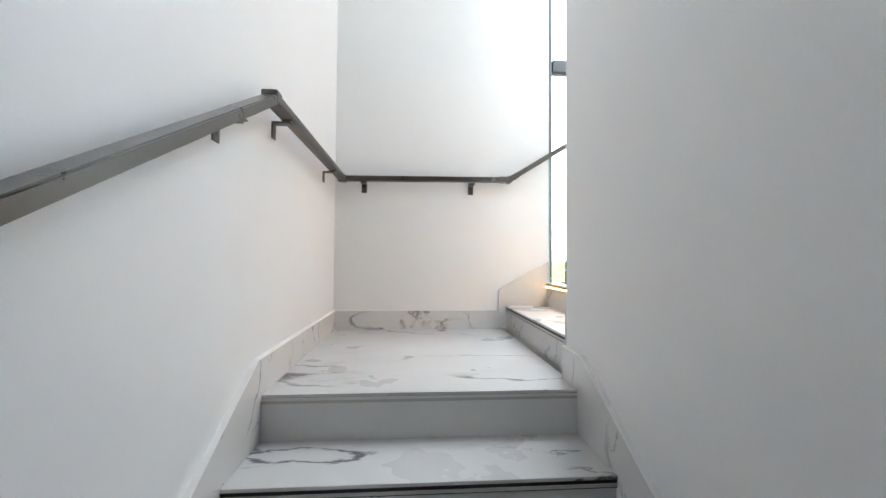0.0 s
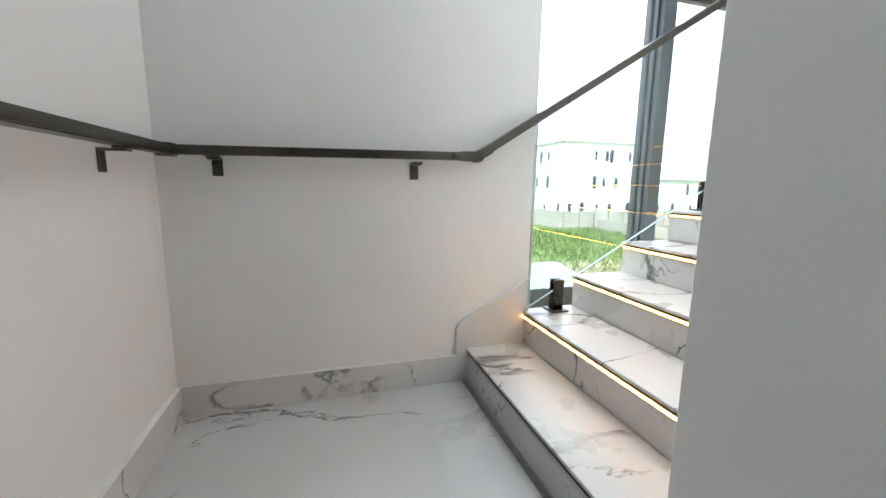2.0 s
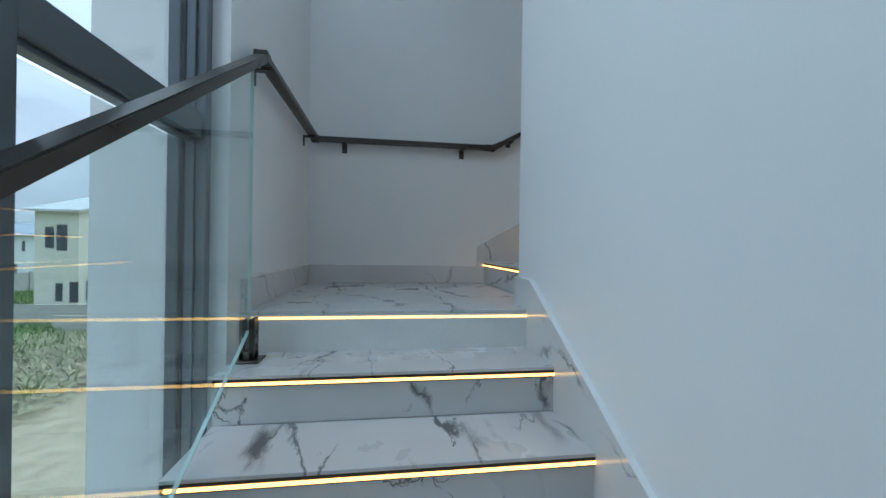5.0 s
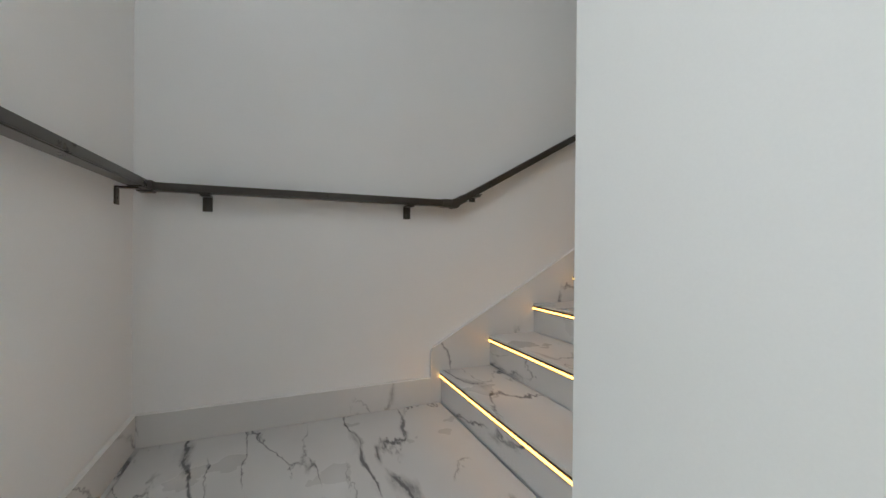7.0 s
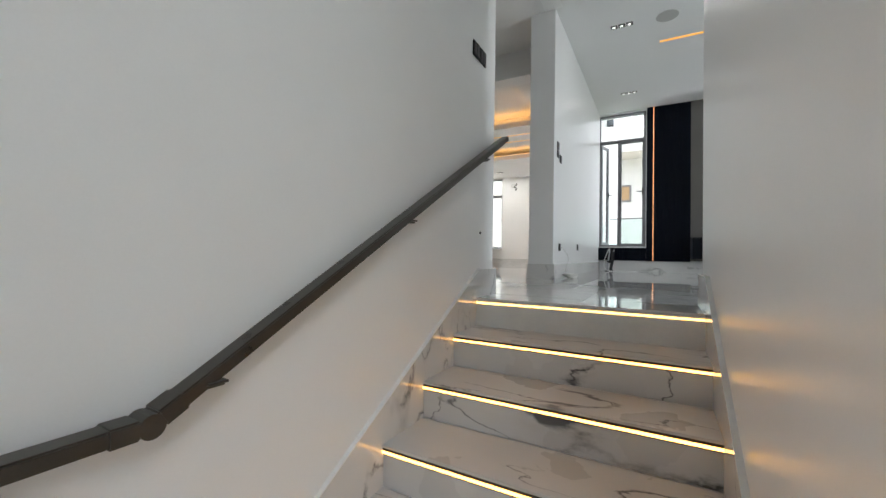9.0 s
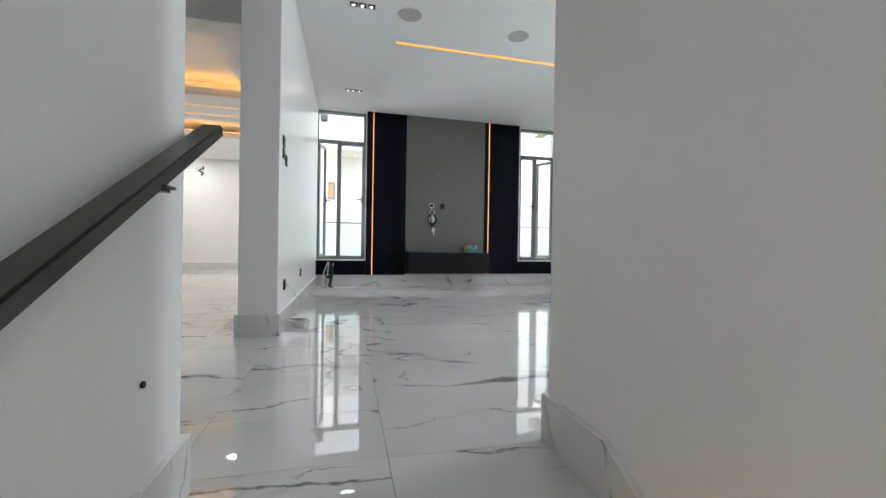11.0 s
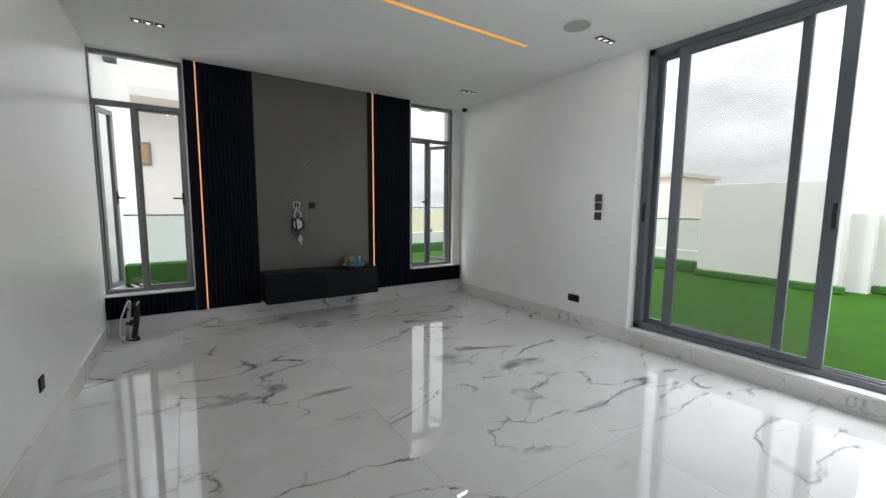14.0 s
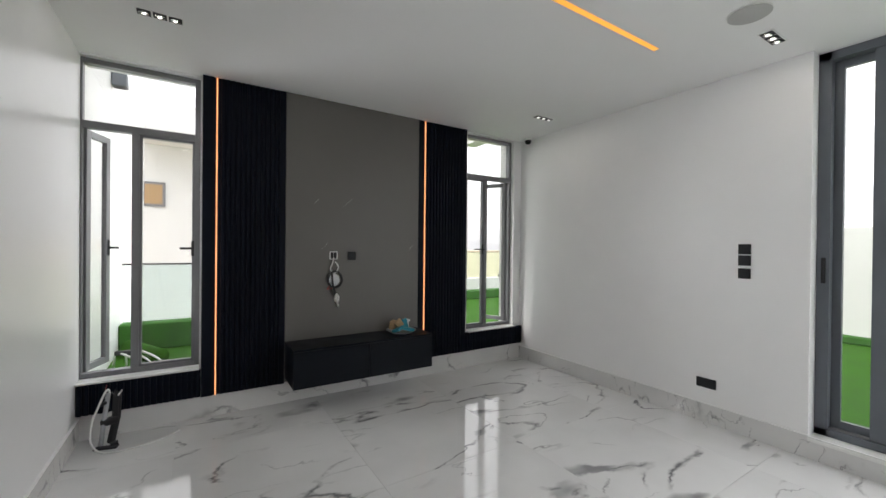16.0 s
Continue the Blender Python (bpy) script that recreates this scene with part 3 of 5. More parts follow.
def bracket(p, wall, drop=0.075):
    """A flat steel bracket from the wall (given as an outward direction) up to the rail."""
    x, y, z = p
    ux, uy = wall
    vx, vy = -uy, ux
    b = 0.019
    d = RO

    def blk(a0, a1, w, z0, z1):
        c = [(x + ux * a + vx * s, y + uy * a + vy * s) for a in (a0, a1) for s in (-w, w)]
        return ((min(q[0] for q in c), min(q[1] for q in c), z0), (max(q[0] for q in c), max(q[1] for q in c), z1))

    zt = z - RAIL_H / 2 + 0.002
    bk = part("bracket", boxes(blk(0.0, 0.006, b, zt - drop, zt - 0.012), blk(0.0, d + 0.012, b, zt - 0.014, zt - 0.007), blk(d - 0.022, d + 0.022, b + 0.004, zt - 0.0065, zt - 0.0005), bevel=0.0012), M_STEEL, rail)
    part("screw", rod((x + ux * 0.004, y + uy * 0.004, zt - drop * 0.68), (x + ux * 0.0085, y + uy * 0.0085, zt - drop * 0.68), 0.005, seg=10), M_STEEL, bk)


for y in (-2.5, -1.72):
    bracket((0, y, ZL1 + (y - K1Y) * R / G1), (1, 0))
for y in (-1.26, -0.375):
    bracket((0, y, ZL1), (1, 0))
for x in (0.212, 0.998):
    bracket((x, 0, ZL1), (0, -1))
for x in (3.52, 4.57):
    bracket((x, YN2, ZL2), (0, -1))
for y in (-0.233, -1.145):
    bracket((XE, y, ZL2), (-1, 0))
for y in (-1.53, -2.35, -3.15):
    bracket((XE, y, ZL2 + (-1.397 - y) * (3.618 - ZL2) / (3.53 - 1.397)), (-1, 0), 0.036)


# glass balustrade on spigots
glass_rail = thing("glass_balustrade", (2.4, -0.045, 0.34), "clear glass balustrade held by bronze spigots on the marble steps", "balustrade")
gx0, gx1 = 1.585, 3.262
nos = lambda x: R + (x - N1X) * R / G2
rl = lambda x: ZL1 + 0.016 + (x - 1.274) * (ZL2 - ZL1 - 0.016) / (3.45 - 1.274)
pane = part("glass_pane", prism([(gx0, nos(gx0) + 0.02), (gx1, nos(gx1) + 0.02), (gx1, rl(gx1) - 0.02), (gx0, rl(gx0) - 0.02)], "y", -0.051, -0.039, bevel=0.0012), M_BGLASS, glass_rail)
pane.visible_shadow = False
part("polished_edge", bar((gx0, -0.045, nos(gx0) + 0.0185), (gx1, -0.045, nos(gx1) + 0.0185), 0.012, 0.003), M_GEDGE, glass_rail, "bright polished glass edge")
for gx in (gx0 - 0.001, gx1 + 0.001):
    part("polished_edge", bar((gx, -0.045, nos(gx) + 0.02), (gx, -0.045, rl(gx) - 0.02), 0.012, 0.002, up=(1, 0, 0)), M_GEDGE, glass_rail, "green polished glass edge")
for x, k in ((1.742, 2), (2.668, 5), (3.265, 7)):
    z = k * R
    sp = part("spigot", boxes(((x - 0.026, -0.073, z + 0.008), (x + 0.026, -0.052, z + 0.165)), ((x - 0.026, -0.038, z + 0.008), (x + 0.026, -0.017, z + 0.165)), ((x - 0.026, -0.073, z + 0.008), (x + 0.026, -0.017, z + 0.04)), bevel=0.003), M_STEEL, glass_rail, "dark bronze clamp")
    part("base_plate", boxes(((x - 0.05, -0.095, z), (x + 0.05, 0.005, z + 0.009)), bevel=0.003), M_STEEL, sp)
    for zz in (0.06, 0.11):
        part("screw", rod((x, -0.0715, z + zz), (x, -0.0765, z + zz), 0.008, seg=12), M_STEEL, sp)

# tall stair window
win = tagged(thing("window_stair", (2.44, 0.2, LOW), "tall grey aluminium window beside the stair", "window", kind="structure"))
Y0, Y1 = 0.095, 0.22
for x0, x1 in ((1.6, 1.67), (2.385, 2.492), (3.2, 3.265)):
    fr = part("window_frame", boxes(((x0, Y0 + 0.035, LOW), (x1, Y1, CEIL)), ((x0 + 0.012, Y0, LOW), (x1 - 0.012, Y0 + 0.035, CEIL)), bevel=0.002), M_ALU, win)
    part("gasket", boxes(((x0 - 0.003, 0.16, LOW), (x1 + 0.003, 0.18, CEIL))), M_BLACK, fr)
for z in (2.02, 4.6):
    for x0, x1 in ((1.67, 2.385), (2.492, 3.2)):
        part("transom", boxes(((x0, Y0 + 0.01, z), (x1, Y1 - 0.03, z + 0.09)), ((x0, Y0 + 0.035, z - 0.014), (x1, Y1 - 0.05, z)), bevel=0.002), M_ALU, win)
for z0, z1 in ((LOW, 2.0), (2.12, 4.58), (4.7, CEIL)):
    for x0, x1 in ((1.675, 2.38), (2.497, 3.195)):
        p = part("pane", boxes(((x0, 0.167, z0), (x1, 0.173, z1))), M_SGLASS, win)
        p.visible_shadow = False


# television room
def window(name, label, x0, x1, z0, z1, y, bar_z, mull, open_leaf, metal, turn):
    """A window with a fixed top light and two casements; open_leaf: hinge side of the one that stands open."""
    w = thing(name, ((x0 + x1) / 2, y, z0), label, "window", kind="structure")
    f, d = 0.042, 0.07
    part("window_frame", boxes(((x0, y - d, z0), (x0 + f, y, z1)), ((x1 - f, y - d, z0), (x1, y, z1)), ((x0 + f, y - d, z0), (x1 - f, y, z0 + f)), ((x0 + f, y - d, z1 - f), (x1 - f, y, z1)), bevel=0.002), metal, w)
    part("transom", boxes(((x0 + f, y - d, bar_z - 0.03), (x1 - f, y, bar_z + 0.03)), bevel=0.002), metal, w)
    part("mullion", boxes(((mull - 0.027, y - d, z0 + f), (mull + 0.027, y, bar_z - 0.03)), bevel=0.002), metal, w)
    p = part("pane", boxes(((x0 + f, y - 0.04, bar_z + 0.03), (x1 - f, y - 0.034, z1 - f))), M_GLASS, w)
    p.visible_shadow = False
    for side, a, b in (("low", x0 + f, mull - 0.027), ("high", mull + 0.027, x1 - f)):
        za, zb = z0 + f, bar_z - 0.03
        if side != open_leaf:
            lf = part("casement", boxes(((a, y - 0.06, za), (a + 0.02, y - 0.012, zb)), ((b - 0.02, y - 0.06, za), (b, y - 0.012, zb)), ((a, y - 0.06, za), (b, y - 0.012, za + 0.022)), ((a, y - 0.06, zb - 0.022), (b, y - 0.012, zb)), bevel=0.001), metal, w)
            p = part("pane", boxes(((a + 0.02, y - 0.039, za + 0.022), (b - 0.02, y - 0.033, zb - 0.022))), M_GLASS, lf)
            p.visible_shadow = False
            hx = b - 0.012 if side == "high" and x0 > 2 else a + 0.014
            if x0 > 2:
                hx = a + 0.014
            zc = z0 + 1.08
            part("handle", boxes(((hx - 0.012, y - 0.012, zc - 0.07), (hx + 0.012, y - 0.002, zc + 0.07)), ((hx - 0.008, y - 0.004, zc - 0.01), (hx + 0.008, y + 0.03, zc + 0.01)), ((hx - 0.008, y + 0.02, zc - 0.01), (hx + 0.1, y + 0.032, zc + 0.01)), bevel=0.002), M_BLACK, lf)
        else:
            wd = b - a
            hinge = (b, y - 0.06) if side == "high" else (a, y - 0.06)
            s = -1 if side == "high" else 1
            m = Matrix.Translation((hinge[0], hinge[1], 0)) @ Matrix.Rotation(radians(turn), 4, "Z")
            fr = 0.055
            bm = boxes(((0, -0.02, za), (s * fr, 0.02, zb)), ((s * (wd - fr), -0.02, za), (s * wd, 0.02, zb)), ((s * fr, -0.02, za), (s * (wd - fr), 0.02, za + fr)), ((s * fr, -0.02, zb - fr), (s * (wd - fr), 0.02, zb)), bevel=0.002)
            bmesh.ops.transform(bm, matrix=m, verts=bm.verts)
            lf = part("casement", bm, metal, w, "casement leaf standing open")
            bm = boxes(((s * fr, -0.003, za + fr), (s * (wd - fr), 0.003, zb - fr)))
            bmesh.ops.transform(bm, matrix=m, verts=bm.verts)
            p = part("pane", bm, M_GLASS, lf)
            p.visible_shadow = False
            zc = z0 + 1.08
            c = s * (wd - 0.028)
            bm = boxes(((c - 0.012, 0.02, zc - 0.07), (c + 0.012, 0.03, zc + 0.07)), ((c - 0.008, 0.028, zc - 0.01), (c + 0.008, 0.05, zc + 0.01)), ((c - 0.008, 0.045, zc - 0.01), (c + s * 0.1, 0.055, zc + 0.01)), bevel=0.002)
            bmesh.ops.transform(bm, matrix=m, verts=bm.verts)
            part("handle", bm, M_BLACK, lf, "black handle")
    part("window_sill", boxes(((x0 - 0.0, y, z0 - 0.02), (x1 + 0.0, YTV + 0.07, z0 - 0.002)), bevel=0.003), M_WHITE, w, "white stone sill")
    return w


window("window_1", "tall grey aluminium window with one casement open", W1[0], W1[1], W1[2], W1[3], YTV - 0.06, 5.13, 4.475, "high", M_ALU2, 70)
window("window_2", "tall grey aluminium window with one casement open", W2[0], W2[1], W2[2], W2[3], YTV - 0.06, 5.12, 0.62, "low", M_ALU2, -60)

# television wall cladding
PF = -9.312


def slats(parent, x0, x1, z0, z1, pitch=0.0445):
    n = int(round((x1 - x0) / pitch))
    p = (x1 - x0) / n
    pieces("slat", (p * 0.62, 0.02, z1 - z0), [(x0 + p * (i + 0.5), PF - 0.01, (z0 + z1) / 2) for i in range(n)], M_NAVY, parent, 0.004)


def cladding(name, label, x0, x1, z0, z1, lips=()):
    c = thing(name, ((x0 + x1) / 2, YTV + 0.013, z0), label, "wall panel")
    part("backing_board", boxes(((x0, YTV + 0.013, z0), (x1, PF - 0.018, z1))), M_NAVY, c)
    return c


PT = CEIL - 0.002
c = cladding("slatted_wall_panel", "navy slatted wall panel beside the grey board", 3.272, 3.985, UP + 0.205, PT)
slats(c, 3.33, 3.845, UP + 0.205, PT)
part("edge_board", boxes(((3.895, YTV + 0.013, UP + 0.205), (3.985, PF, PT)), bevel=0.002), M_NAVY, c)
part("edge_board", boxes(((3.272, PF - 0.017, UP + 0.205), (3.328, PF, PT)), bevel=0.002), M_NAVY, c)
part("led_strip", boxes(((3.866, PF - 0.017, UP + 0.205), (3.877, PF - 0.003, PT))), M_LED_TV, c, "glowing amber led strip")
c = cladding("slatted_wall_panel", "navy slatted wall panel beside the grey board", 1.035, 1.752, UP + 0.225, PT)
slats(c, 1.1, 1.635, UP + 0.225, PT)
part("edge_board", boxes(((1.69, PF - 0.017, UP + 0.225), (1.752, PF, PT)), bevel=0.002), M_NAVY, c)
part("edge_board", boxes(((1.035, YTV + 0.013, UP + 0.225), (1.095, PF, PT)), bevel=0.002), M_NAVY, c)
part("led_strip", boxes(((1.655, PF - 0.017, UP + 0.225), (1.665, PF - 0.003, PT))), M_LED_TV, c, "glowing amber led strip")
c = cladding("low_slatted_panel", "low navy slatted panel under the window", 3.987, PX0, UP + 0.21, W1[2] - 0.022)
slats(c, 3.99, PX0 - 0.002, UP + 0.21, W1[2] - 0.022)
c = cladding("low_slatted_panel", "low navy slatted panel under the window", XW + 0.005, 1.033, UP + 0.225, W2[2] - 0.022)
slats(c, XW + 0.007, 1.031, UP + 0.225, W2[2] - 0.022)
board = part("television_back_panel", boxes(((1.754, YTV + 0.013, UP + 0.22), (3.27, PF + 0.002, PT)), bevel=0.003), M_GREY, None, "matt taupe grey board behind the missing television", category="wall panel")

for x, z, l in ((2.874, 4.152, 0.125), (2.637, 4.617, 0.12), (2.966, 4.61, 0.062), (1.855, 4.134, 0.06)):
    part("scratch", bar((x + l * 0.35, PF + 0.0024, z - l * 0.36), (x - l * 0.35, PF + 0.0024, z + l * 0.36), 0.0008, 0.004, up=(0, 1, 0)), M_WHITE, board, "pale chalky scratch")

# floating cabinet
cx0, cx1, cz0, cz1, cyf = 1.787, 3.267, 2.812, 3.178, -8.897
cab = thing("floating_cabinet", (2.52, PF, cz0), "blue-black lacquered cabinet floating under the grey board", "cabinet")
part("body", boxes(((cx0, PF + 0.003, cz0), (cx1, cyf - 0.02, cz1 - 0.02)), bevel=0.002), M_NAVY2, cab)
part("top", boxes(((cx0 - 0.002, PF + 0.003, cz1 - 0.0195), (cx1 + 0.002, cyf, cz1)), bevel=0.002), M_NAVY2, cab)
for a, b in ((cx0, 2.519), (2.523, cx1)):
    part("door", boxes(((a, cyf - 0.0195, cz0), (b, cyf, cz1 - 0.022)), bevel=0.002), M_NAVY2, cab)


def tilted(size, at, rx, ry, rz, bevel=0.002):
    sx, sy, sz = size
    bm = boxes(((-sx / 2, -sy / 2, -sz / 2), (sx / 2, sy / 2, sz / 2)), bevel=bevel)
    bmesh.ops.transform(bm, matrix=pose(*at, rx, ry, rz), verts=bm.verts)
    return bm


M_TEAL = plain("teal_plastic", (0.02, 0.28, 0.38), 0.35, vary=0.1, bump=0.0)
M_CARD = plain("brown_cardboard", (0.42, 0.28, 0.15), 0.85, vary=0.12, scale=20)
M_CLEAR = plain("crumpled_plastic_film", (0.6, 0.62, 0.63), 0.25, vary=0.15, scale=18, bump=0.2)
M_CABLE = plain("white_cable_sheath", (0.7, 0.7, 0.68), 0.45, vary=0.06, bump=0.0)
M_RED = plain("dull_red_wire", (0.3, 0.05, 0.05), 0.5, vary=0.1, bump=0.0)


def blob(centre, radii, seed, rough=0.25, sub=3):
    bm = bmesh.new()
    bmesh.ops.create_icosphere(bm, subdivisions=sub, radius=1.0)
    for v in bm.verts:
        k = 1 + rough * noise.noise(v.co * 2.1 + Vector((seed, seed * 1.7, 0)))
        v.co = Vector((centre[0] + v.co.x * radii[0] * k, centre[1] + v.co.y * radii[1] * k, centre[2] + v.co.z * radii[2] * k))
    return bm


tx, ty = 2.06, -9.13
tray = thing("tray_of_scraps", (tx, ty, cz1), "clear tray with teal and cardboard scraps on the cabinet", "tray")
bm = rod((tx, ty, cz1 + 0.001), (tx, ty, cz1 + 0.03), 0.12, seg=28, r2=0.17)
bmesh.ops.delete(bm, geom=[f for f in bm.faces if f.normal.z > 0.9 or all(v.co.z > cz1 + 0.025 for v in f.verts)], context="FACES_ONLY")
part("dish", bm, M_CLEAR, tray, "clear plastic dish")
part("teal_scrap", tilted((0.12, 0.1, 0.035), (tx + 0.05, ty + 0.03, cz1 + 0.045), 20, 10, 30), M_TEAL, tray)
part("teal_scrap", tilted((0.13, 0.08, 0.03), (tx - 0.06, ty + 0.06, cz1 + 0.04), 5, -12, -20), M_TEAL, tray)
part("teal_scrap", tilted((0.05, 0.03, 0.11), (tx - 0.06, ty - 0.02, cz1 + 0.09), 10, 10, 15), M_TEAL, tray)
part("cardboard_scrap", tilted((0.09, 0.03, 0.1), (tx + 0.02, ty - 0.01, cz1 + 0.09), 10, 35, 20), M_CARD, tray)
part("cardboard_scrap", tilted((0.08, 0.05, 0.09), (tx + 0.08, ty - 0.05, cz1 + 0.085), -10, 5, 40), M_CARD, tray)
bm = rod((tx - 0.09, ty - 0.03, cz1 + 0.03), (tx - 0.09, ty - 0.03, cz1 + 0.12), 0.02, seg=16)
add_box(bm, (tx - 0.1, ty - 0.04, cz1 + 0.12), (tx - 0.08, ty + 0.03, cz1 + 0.14), 0.003)
part("pump_bottle", bm, M_WHITE, tray, "small white pump bottle")

# sockets and switches
M_SCREEN = plain("dark_switch_face", (0.014, 0.015, 0.017), 0.32, spec=0.22, vary=0.1, bump=0.0)


def plate(name, label, at, normal, w, h, material=None, rockers=1, category="switch", group=""):
    """A wall plate with its rockers, w wide and h high."""
    x, y, z = at
    ux, uy = normal
    vx, vy = -uy, ux
    th = thing(name, at, label, category, group)

    def blk(a0, a1, s0, s1, z0, z1):
        c = [(x + ux * a + vx * s, y + uy * a + vy * s) for a in (a0, a1) for s in (s0, s1)]
        return ((min(q[0] for q in c), min(q[1] for q in c), z0), (max(q[0] for q in c), max(q[1] for q in c), z1))

    part("plate", boxes(blk(0, 0.009, -w / 2, w / 2, z - h / 2, z + h / 2), bevel=0.002), material or M_SWITCH, th)
    n = rockers
    for i in range(n):
        s0 = -w / 2 + 0.008 + i * (w - 0.016) / n
        s1 = s0 + (w - 0.016) / n - 0.003
        part("rocker", boxes(blk(0.009, 0.0115, s0, s1, z - h / 2 + 0.008, z + h / 2 - 0.008), bevel=0.0008), M_SCREEN if material is None else M_BLACK, th)
    return th


E_ = (1, 0)
for z in (4.155, 4.058, 3.945):
    plate("wall_switch", "black glass switch plate on the white wall", (XW, -6.607, z), (1, 0), 0.092, 0.088, rockers=2, group="switches beside the sliding door")
plate("wall_socket", "black double socket on the white wall", (XW, -6.893, 2.912), (1, 0), 0.165, 0.088, rockers=2, category="socket")
plate("wall_switch", "black glass switch plate on the partition", (PX0, -5.69, 4.135), (-1, 0), 0.092, 0.088, rockers=2, group="switches on the partition")
plate("wall_switch", "black glass switch plate on the partition", (PX0, -5.69, 4.035), (-1, 0), 0.092, 0.088, rockers=2, group="switches on the partition")
plate("thermostat", "black thermostat with a grey screen on the partition", (PX0, -5.83, 4.005), (-1, 0), 0.092, 0.092, rockers=1, category="thermostat")
plate("wall_socket", "black socket with a white cable on the partition", (PX0, -5.82, 2.925), (-1, 0), 0.088, 0.088, rockers=1, category="socket")
plate("wall_socket", "black socket on the partition", (PX0, -7.01, 2.953), (-1, 0), 0.088, 0.088, rockers=1, category="socket")
plate("wall_switch", "black double switch plate above the handrail", (XE, -3.125, 4.058), (-1, 0), 0.092, 0.092, rockers=2, group="switches above the handrail")
plate("wall_switch", "black double switch plate above the handrail", (XE, -3.222, 4.055), (-1, 0), 0.092, 0.092, rockers=2, group="switches above the handrail")
plate("wall_socket", "black socket on the grey board", (2.583, PF + 0.002, 4.04), (0, 1), 0.088, 0.088, rockers=1, category="socket")
plate("open_socket_box", "white open socket box with loose wires", (2.785, PF + 0.002, 4.045), (0, 1), 0.085, 0.085, material=M_WHITE, rockers=2, category="socket")

hang = thing("hanging_cables", (2.775, PF + 0.02, 4.0), "bundle of loose cables hanging from the open socket", "cable")
yy = PF + 0.03
part("white_loop", tube([(2.785, PF + 0.012, 4.02), (2.8, yy, 3.97), (2.825, yy + 0.01, 3.9), (2.775, yy, 3.86), (2.74, yy, 3.92), (2.775, yy + 0.01, 3.98)], 0.007), M_CABLE, hang, smooth=True)
ring = [(2.775 + 0.075 * math.cos(a), yy + 0.012 * math.sin(2 * a), 3.79 + 0.085 * math.sin(a)) for a in [i * 2 * math.pi / 14 for i in range(15)]]
part("black_coil", tube(ring, 0.012), M_BLACK, hang, smooth=True)
part("film_wrap", blob((2.785, yy, 3.785), (0.06, 0.02, 0.065), 3.0), M_CLEAR, hang, "crumpled plastic wrap", smooth=True)
part("red_wire", tube([(2.83, yy, 3.72), (2.86, yy + 0.01, 3.69), (2.79, yy, 3.7)], 0.005), M_RED, hang, smooth=True)
part("black_tail", tube([(2.81, yy + 0.01, 3.85), (2.8, yy + 0.02, 3.72), (2.765, yy, 3.62)], 0.011), M_BLACK, hang, smooth=True)
part("white_tail", tube([(2.765, yy, 3.63), (2.775, yy, 3.57), (2.745, yy, 3.55), (2.735, yy, 3.6), (2.765, yy + 0.01, 3.63), (2.74, yy, 3.5)], 0.01), M_CABLE, hang, smooth=True)

# loose conduit in the corner by the window
M_TAPE = plain("black_tape_and_board", (0.015, 0.015, 0.017), 0.5, vary=0.3, scale=20)
sx_, sy_ = 4.61, -9.17
st = thing("conduit_bundle", (sx_, sy_, UP), "black and grey conduits taped upright with white cable ends", "cable")
M_PVC = plain("grey_pvc_conduit", (0.42, 0.43, 0.45), 0.4, vary=0.12, scale=14)
part("floor_plate", tilted((0.15, 0.055, 0.012), (4.61, -9.105, UP + 0.008), 0, 0, -14), M_TAPE, st)
part("floor_plate", tilted((0.05, 0.04, 0.03), (4.565, -9.13, UP + 0.017), 0, 6, 10), M_TAPE, st)
part("grey_tube", rod((4.652, -9.155, UP + 0.01), (4.612, -9.2, UP + 0.405), 0.016, seg=14), M_PVC, st, "grey plastic conduit", smooth=True)
part("black_tube", bar((4.592, -9.165, UP + 0.012), (4.562, -9.19, UP + 0.19), 0.05, 0.04, bevel=0.008), M_TAPE, st, "flattened black conduit")
part("black_tube", bar((4.562, -9.19, UP + 0.18), (4.556, -9.215, UP + 0.4), 0.052, 0.04, bevel=0.008), M_TAPE, st, "flattened black conduit")
part("tape_band", tilted((0.115, 0.055, 0.055), (4.598, -9.185, UP + 0.185), -6, 8, 0, bevel=0.01), M_TAPE, st, "black tape band")
for j, (dx, dz) in enumerate(((-0.018, 0.03), (0.012, 0.045), (0.022, 0.02))):
    part("torn_strip", tilted((0.012, 0.003, 0.05), (4.556 + dx, -9.19, UP + 0.385 + dz * 0.4), 10 * j, 35 * (j - 1), 15), M_TAPE if j else M_CABLE, st)
part("thin_wire", tube([(4.618, -9.2, UP + 0.38), (4.63, -9.2, UP + 0.43), (4.622, -9.2, UP + 0.47)], 0.003, seg=6), M_RED, st, smooth=True)
part("thin_wire", tube([(4.61, -9.2, UP + 0.38), (4.622, -9.205, UP + 0.42), (4.632, -9.2, UP + 0.455)], 0.003, seg=6), M_TAPE, st, smooth=True)
part("cable_tie", tilted((0.05, 0.045, 0.022), (4.64, -9.18, UP + 0.33), 0, 30, 0, bevel=0.006), M_TAPE, st)
part("white_cable", tube([(4.612, -9.2, UP + 0.36), (4.607, -9.195, UP + 0.42), (4.625, -9.185, UP + 0.425), (4.665, -9.16, UP + 0.32), (4.7, -9.13, UP + 0.2), (4.69, -9.06, UP + 0.07), (4.6, -9.0, UP + 0.01), (4.42, -9.0, UP + 0.007), (4.24, -9.07, UP + 0.007), (4.14, -9.17, UP + 0.007)], 0.0075), M_CABLE, st, smooth=True)

